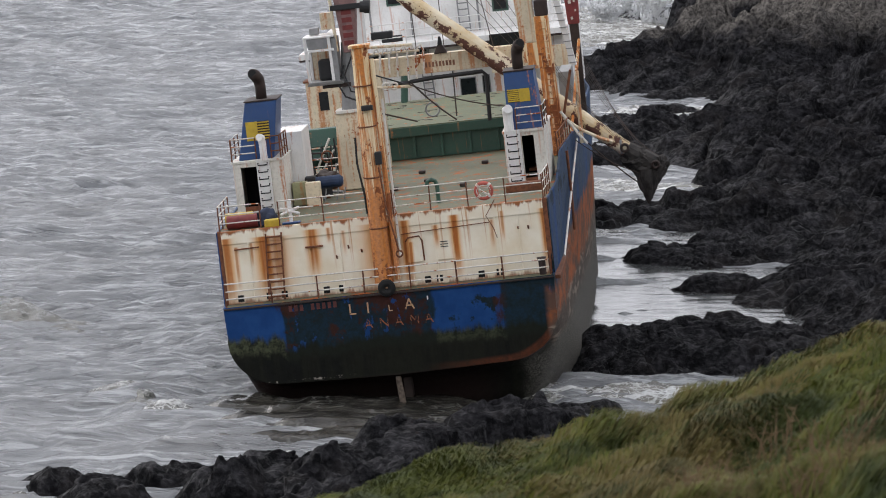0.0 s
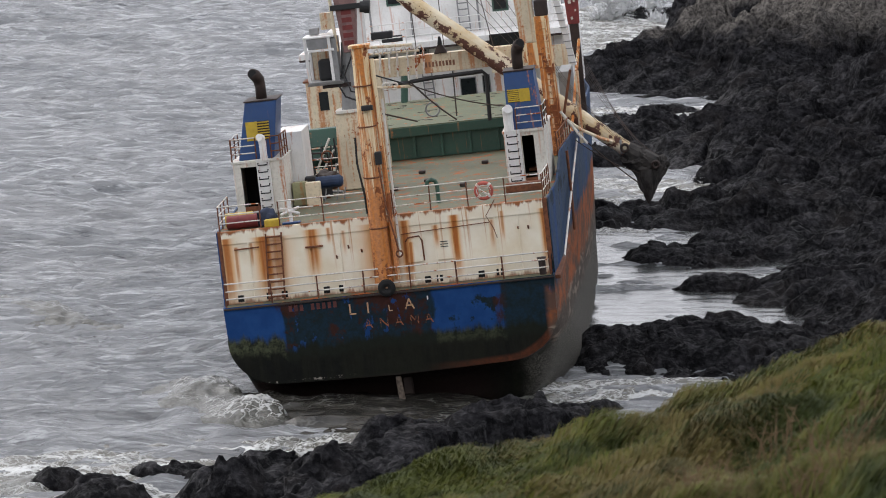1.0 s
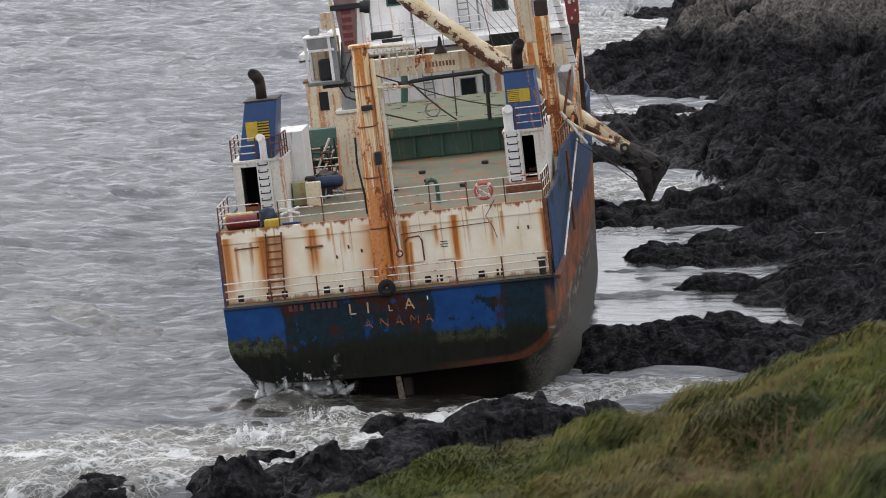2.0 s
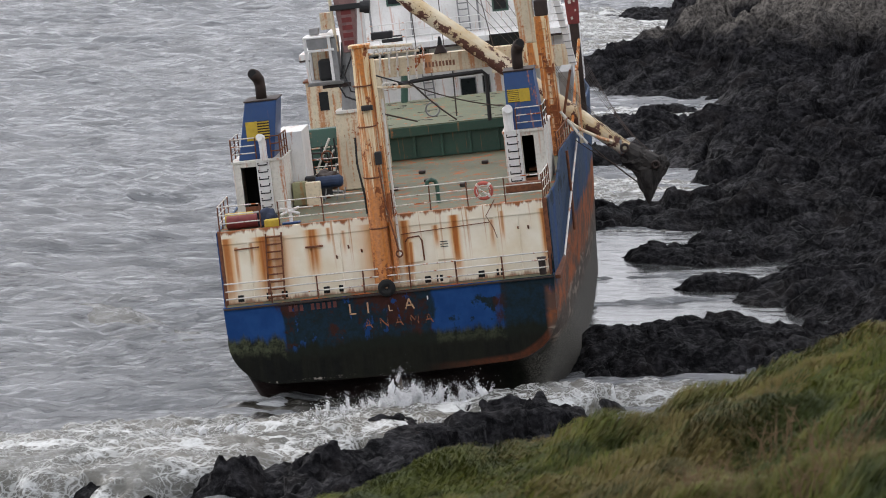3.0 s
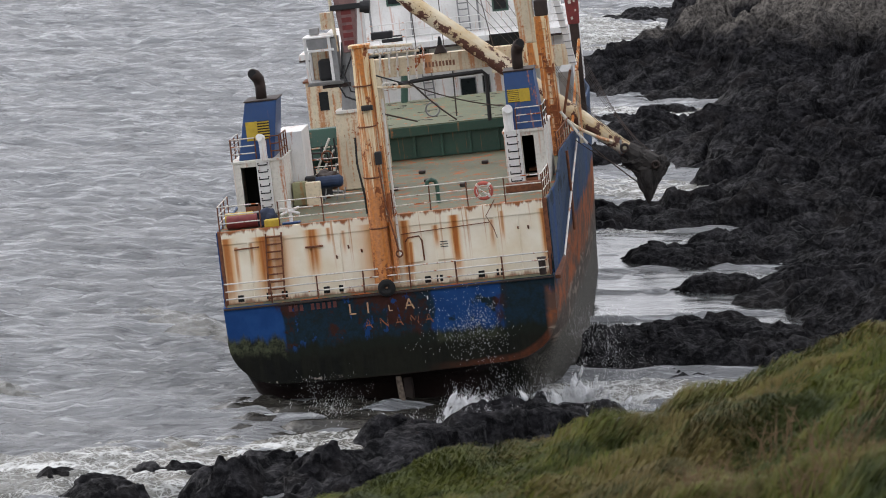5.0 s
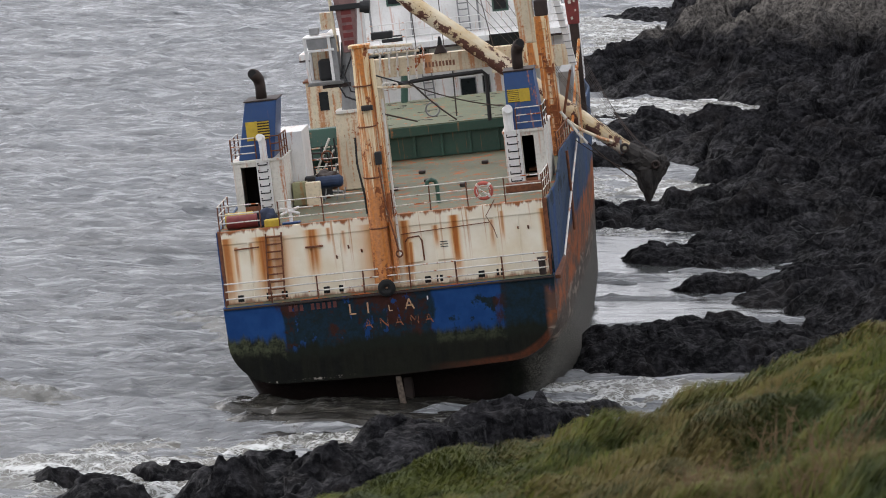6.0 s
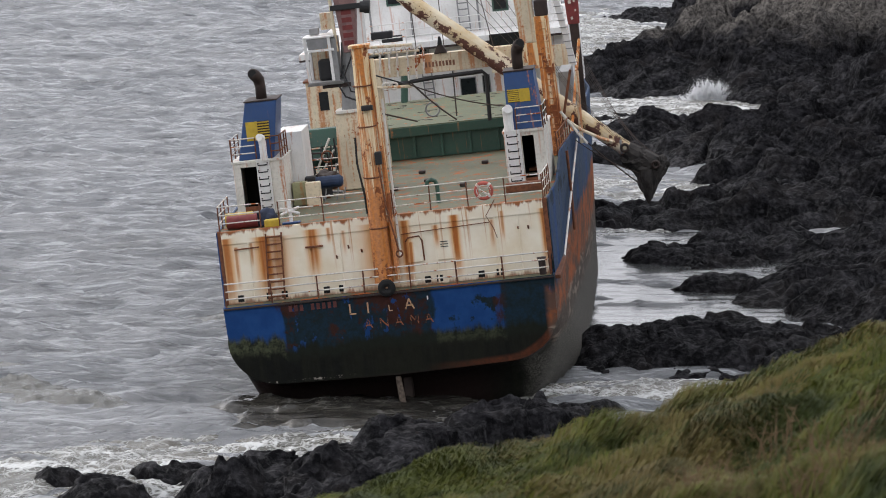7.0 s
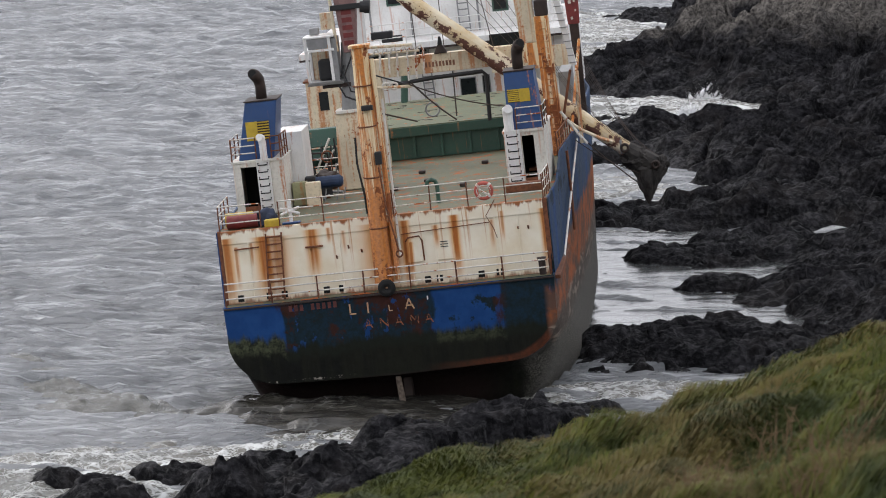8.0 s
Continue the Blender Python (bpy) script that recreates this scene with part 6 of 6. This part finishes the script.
# ---- spray: clouds of drops, each thrown up and falling back ----
def spray_mesh(n, seed, spread, strands, length, big, small, loose=0.3, lumps=0):
    """Torn lumps of white water, drops strung along strands, and loose drops round them."""
    rng = np.random.default_rng(seed)
    verts, tris, count = [], [], 0
    ball = bmesh.new()
    bmesh.ops.create_icosphere(ball, subdivisions=3, radius=1.0)
    ball.verts.ensure_lookup_table()
    round_v = np.array([v.co[:] for v in ball.verts])
    round_f = np.array([[v.index for v in f.verts] for f in ball.faces])
    ball.free()
    root = rng.standard_normal((strands, 3)) * spread * 0.55
    way = rng.standard_normal((strands, 3)) * [0.5, 0.4, 0.35] + [0, 0, 0.75] + root * 0.9
    way = way / np.linalg.norm(way, axis=1)[:, None] * length * (0.4 + rng.random((strands, 1)))
    for k in range(lumps):
        at, r = root[k % strands] + way[k % strands] * rng.uniform(0.0, 0.5), rng.uniform(0.07, 0.16)
        d = np.array([1 + 0.6 * noise.noise(Vector(p) * 1.6 + Vector((seed, k, 0))) + 0.5 * noise.noise(Vector(p) * 3.7 + Vector((k, seed, 2))) + 0.35 * noise.noise(Vector(p) * 8.0 + Vector((0, k, seed))) for p in round_v])
        turn = np.array(Vector(way[k % strands]).to_track_quat("Z", "Y").to_matrix())
        tail = 1 - 0.55 * np.clip(round_v[:, 2:3], 0, 1)
        verts.append(at + (round_v * d[:, None] * r * [0.75, 0.75, 1.9] * np.concatenate([tail, tail, np.ones_like(tail)], 1)) @ turn.T)
        tris.append(round_f + count)
        count += len(round_v)
    pick = rng.integers(0, strands, n)
    along = rng.random(n)
    stray = rng.random(n) < loose
    c = root[pick] + way[pick] * along[:, None] + rng.standard_normal((n, 3)) * np.where(stray, 0.22, 0.02 + 0.05 * along)[:, None] * length / 0.7
    size = (big * (1 - along) ** 1.6 * np.where(stray, 0.35, 1.0) + small) * (0.45 + 0.9 * rng.random(n))
    corners = np.array([(1, 1, 1), (1, -1, -1), (-1, 1, -1), (-1, -1, 1)]) * 0.75
    faces = np.array([(0, 1, 2), (0, 3, 1), (0, 2, 3), (1, 3, 2)])
    turn = np.linalg.qr(rng.standard_normal((n, 3, 3)))[0]
    verts.append((c[:, None, :] + np.einsum("nij,kj->nki", turn, corners) * size[:, None, None]).reshape(-1, 3))
    tris.append((np.arange(n)[:, None, None] * 4 + faces[None]).reshape(-1, 3) + count)
    v, f = np.concatenate(verts), np.concatenate(tris).reshape(-1)
    me = bpy.data.meshes.new("spray")
    me.vertices.add(len(v))
    me.vertices.foreach_set("co", v.astype(np.float32).reshape(-1))
    me.loops.add(len(f))
    me.loops.foreach_set("vertex_index", f.astype(np.int32))
    me.polygons.add(len(f) // 3)
    me.polygons.foreach_set("loop_start", np.arange(0, len(f), 3, dtype=np.int32))
    me.polygons.foreach_set("use_smooth", np.full(len(f) // 3, True))
    me.update(calc_edges=True)
    me.materials.append(M_SPRAY)
    return me


DENSE = [spray_mesh(9000, 50 + k, 0.74, 80, 0.62, 0.044, 0.009, 0.30, 40) for k in range(5)]
JET = [spray_mesh(3600, 80 + k, 0.50, 45, 0.85, 0.036, 0.008, 0.35, 10) for k in range(4)]
LOOSE = [spray_mesh(1100, 110 + k, 0.95, 60, 0.8, 0.012, 0.009, 0.85) for k in range(4)]


def throw(mesh, x, y, z, vx, vy, vz, t0, tilt, spin=20.0, drag=0.25, label="white burst of spray over the rocks", group="spray off the near rocks"):
    """Key one cloud of spray along its flight, from under the sea and back into it."""
    ob = tagged(new("spray", mesh), label, "spray", group)
    rest = pose(x, y, -2.6, 0, tilt, 0)
    rows = [(0.0, rest)] if t0 > 0.15 else []
    if t0 > 0.25:
        rows.append((round(t0 - 0.1, 2), rest))
    t = 0.0
    last = 0.0
    while t0 + t <= 8.0:
        k = (1 - math.exp(-drag * t)) / drag
        zz = z - 0.9 + vz * t - 4.9 * t * t
        if t0 + t >= 0:
            rows.append((round(t0 + t, 2), pose(x + vx * k, y + vy * k, max(zz, -2.6), 0, tilt + spin * t, 0)))
        if zz < -2.6:
            break
        t += 0.15
    if rows[-1][0] < 8.0:
        rows.append((8.0, rows[-1][1]))
    if rows[0][0] > 0:
        rows.insert(0, (0.0, rows[0][1]))
    MOVES.append((ob, rows))


rng = random.Random(12)
# the great burst in front of the stern: a fan of water flung up and over towards the inlet
for k in range(50):
    u = k / 49
    t0 = 2.98 + 0.42 * u + rng.uniform(-0.04, 0.08)
    x = -1.9 + 2.2 * u + rng.uniform(-0.5, 0.5)
    lean = rng.gauss(0.24, 0.26)
    force = rng.random() ** 0.8
    speed = (3.6 + 6.4 * force) * math.exp(-((lean - 0.2) / 0.55) ** 2)
    kind = DENSE if speed < 5.8 else JET
    throw(kind[k % len(kind)], x, 157.6 + 0.75 * x + rng.uniform(-0.3, 0.5), 0.3, speed * math.sin(lean) + 0.8, rng.uniform(-0.2, 0.4), speed * math.cos(lean), t0, rng.uniform(-12, 22), 12.0)
for k in range(22):
    t0 = 3.02 + 0.45 * k / 21
    x = -1.0 + 2.0 * k / 21 + rng.uniform(-0.7, 0.7)
    lean = rng.gauss(0.24, 0.22)
    speed = rng.uniform(6.5, 10.6)
    throw(LOOSE[k % 4], x, 157.6 + 0.75 * x, 0.5, speed * math.sin(lean) + 1.0, rng.uniform(0, 0.5), speed * math.cos(lean), t0, rng.uniform(-20, 25), 12.0)
# a second fan where the wave runs on into the inlet
for k in range(26):
    t0 = 3.32 + 0.7 * k / 25
    x = 2.4 + 2.4 * k / 25 + rng.uniform(-0.5, 0.5)
    speed = rng.uniform(2.6, 6.4)
    kind = LOOSE if speed > 5.4 else JET if speed > 4.2 else DENSE
    throw(kind[k % len(kind)], x, 158.0 + 0.8 * x, 0.2, rng.uniform(0.4, 4.4), rng.uniform(0, 0.4), speed, t0, rng.uniform(-10, 45), 10.0)
# drops thrown back over the open water
for k in range(12):
    throw((JET if k % 2 else LOOSE)[k % 4], -2.4 + rng.uniform(-0.6, 0.6), 156.4 + rng.uniform(-0.5, 0.8), 0.2, rng.uniform(-3.0, -0.6), rng.uniform(-0.2, 0.3), rng.uniform(2.6, 5.2), 3.15 + 0.4 * k / 11, rng.uniform(-40, 0), -12.0)
# the white wash that heaves along the rocks: first low, then piled up under the burst
for k in range(22):
    u = k / 21
    t0 = 2.1 + 1.0 * u + rng.uniform(-0.1, 0.1)
    x = -6.2 + 5.2 * u + rng.uniform(-1.6, 1.2)
    throw(DENSE[(k + 2) % 5], x, 157.0 + 0.8 * x + rng.uniform(-0.7, 0.9), 0.35, rng.uniform(0.5, 1.6), rng.uniform(-0.3, 0.3), rng.uniform(3.0, 4.6), t0, rng.uniform(-40, 40))
for k in range(66):
    u = k / 65
    t0 = 2.95 + 1.15 * u + rng.uniform(-0.08, 0.08)
    x = -3.0 + (4.6 + 4.6 * u) * rng.random() + 1.2 * u
    pile = math.exp(-((x - 0.6) / 2.6) ** 2)
    throw(DENSE[(k + 2) % 5], x, 157.2 + 0.78 * x + rng.uniform(-0.7, 0.8), 0.95, rng.uniform(0.2, 1.6), rng.uniform(-0.3, 0.3), rng.uniform(3.2, 4.6) + 2.2 * pile * rng.random(), t0, rng.uniform(-40, 40))
# water that falls over the ledge in front
for k in range(8):
    t0 = 3.3 + 0.9 * k / 7
    x = -1.8 + 3.4 * rng.random()
    throw(DENSE[(k + 3) % 5], x, 153.2 + 0.95 * x + rng.uniform(0.4, 2.0), 0.8, rng.uniform(0.1, 0.9), rng.uniform(-0.5, 0.0), rng.uniform(2.6, 3.6), t0, rng.uniform(-40, 40))
# the wash that spills over the ledge's seaward end
for k in range(16):
    t0 = 3.45 + 0.7 * k / 15
    x = 0.2 + 4.6 * rng.random()
    throw(DENSE[k % 5], x, 152.6 + 0.95 * x + rng.uniform(-0.4, 1.2), 1.9, rng.uniform(0.2, 1.0), rng.uniform(-0.4, 0.0), rng.uniform(2.2, 3.4), t0, rng.uniform(-40, 40))
# bursts on the left rocks as the swell comes in
for k in range(16):
    t0 = 1.15 + 1.6 * k / 15 + rng.uniform(-0.1, 0.1)
    x = -7.2 + 5.6 * (t0 - 1.15) / 1.6 + rng.uniform(-1.0, 1.0)
    y = (163.0 if t0 < 1.9 else 155.5) + 0.8 * (x + 3.5) * (0.2 if t0 < 1.9 else 1.0) + rng.uniform(-0.6, 0.6)
    throw(DENSE[k % 4], x, y, 0.6, rng.uniform(0.8, 1.8), rng.uniform(-0.6, 0), rng.uniform(3.3, 4.6), t0, rng.uniform(-25, 25))
# low wash over the left rocks at the height of the swell
for k in range(20):
    t0 = 1.9 + 1.5 * k / 19
    x = -11.5 + rng.uniform(0, 8.0)
    throw(DENSE[(k + 1) % 4], x, 150.4 + 0.7 * (x + 7), 0.45, rng.uniform(0.3, 1.2), -0.3, rng.uniform(3.0, 4.6), t0, rng.uniform(-30, 30))
# far off: the headland's foot at the start, and the cove later on
for k in range(28):
    t0 = -1.0 + 1.7 * k / 27
    x = 12.0 + 6.5 * rng.random()
    throw(DENSE[k % 5], x, 352 + rng.uniform(-4, 6), 0.2, rng.uniform(0.2, 1.6), 0, rng.uniform(4.0, 9.0), t0, rng.uniform(-25, 25), label="white burst of spray off the headland", group="spray off the headland")
for k in range(18):
    t0 = 6.35 + 1.4 * k / 17
    late = t0 > 7.2
    x = (16.2 if late else 17.6) + rng.uniform(-0.8, 0.8)
    throw(DENSE[k % 4], x, (266 if late else 281) + rng.uniform(-1, 1), 0.2, rng.uniform(0, 1.2), 0, rng.uniform(3.6, 5.8), t0, rng.uniform(-25, 25), label="white burst of spray in the rocky cove", group="spray in the cove")
for k in range(5):
    throw(DENSE[k % 4], 14.6 + rng.uniform(-0.6, 0.8), 234 + rng.uniform(-1, 1), 0.2, 0.5, 0, rng.uniform(2.4, 3.4), 0.9 + 0.25 * k, rng.uniform(-20, 20), label="small burst of spray against a rock", group="spray in the cove")


def motions():
    walk(SEA[0], [(0.0, pose(0, 0, 0)), (8.0, pose(9, -16, 0))])
    walk(SEA[1], [(0.0, pose(0, 0, 0)), (8.0, pose(16, -7, 0))])
    for ob, rows in MOVES:
        walk(ob, rows)


motions()
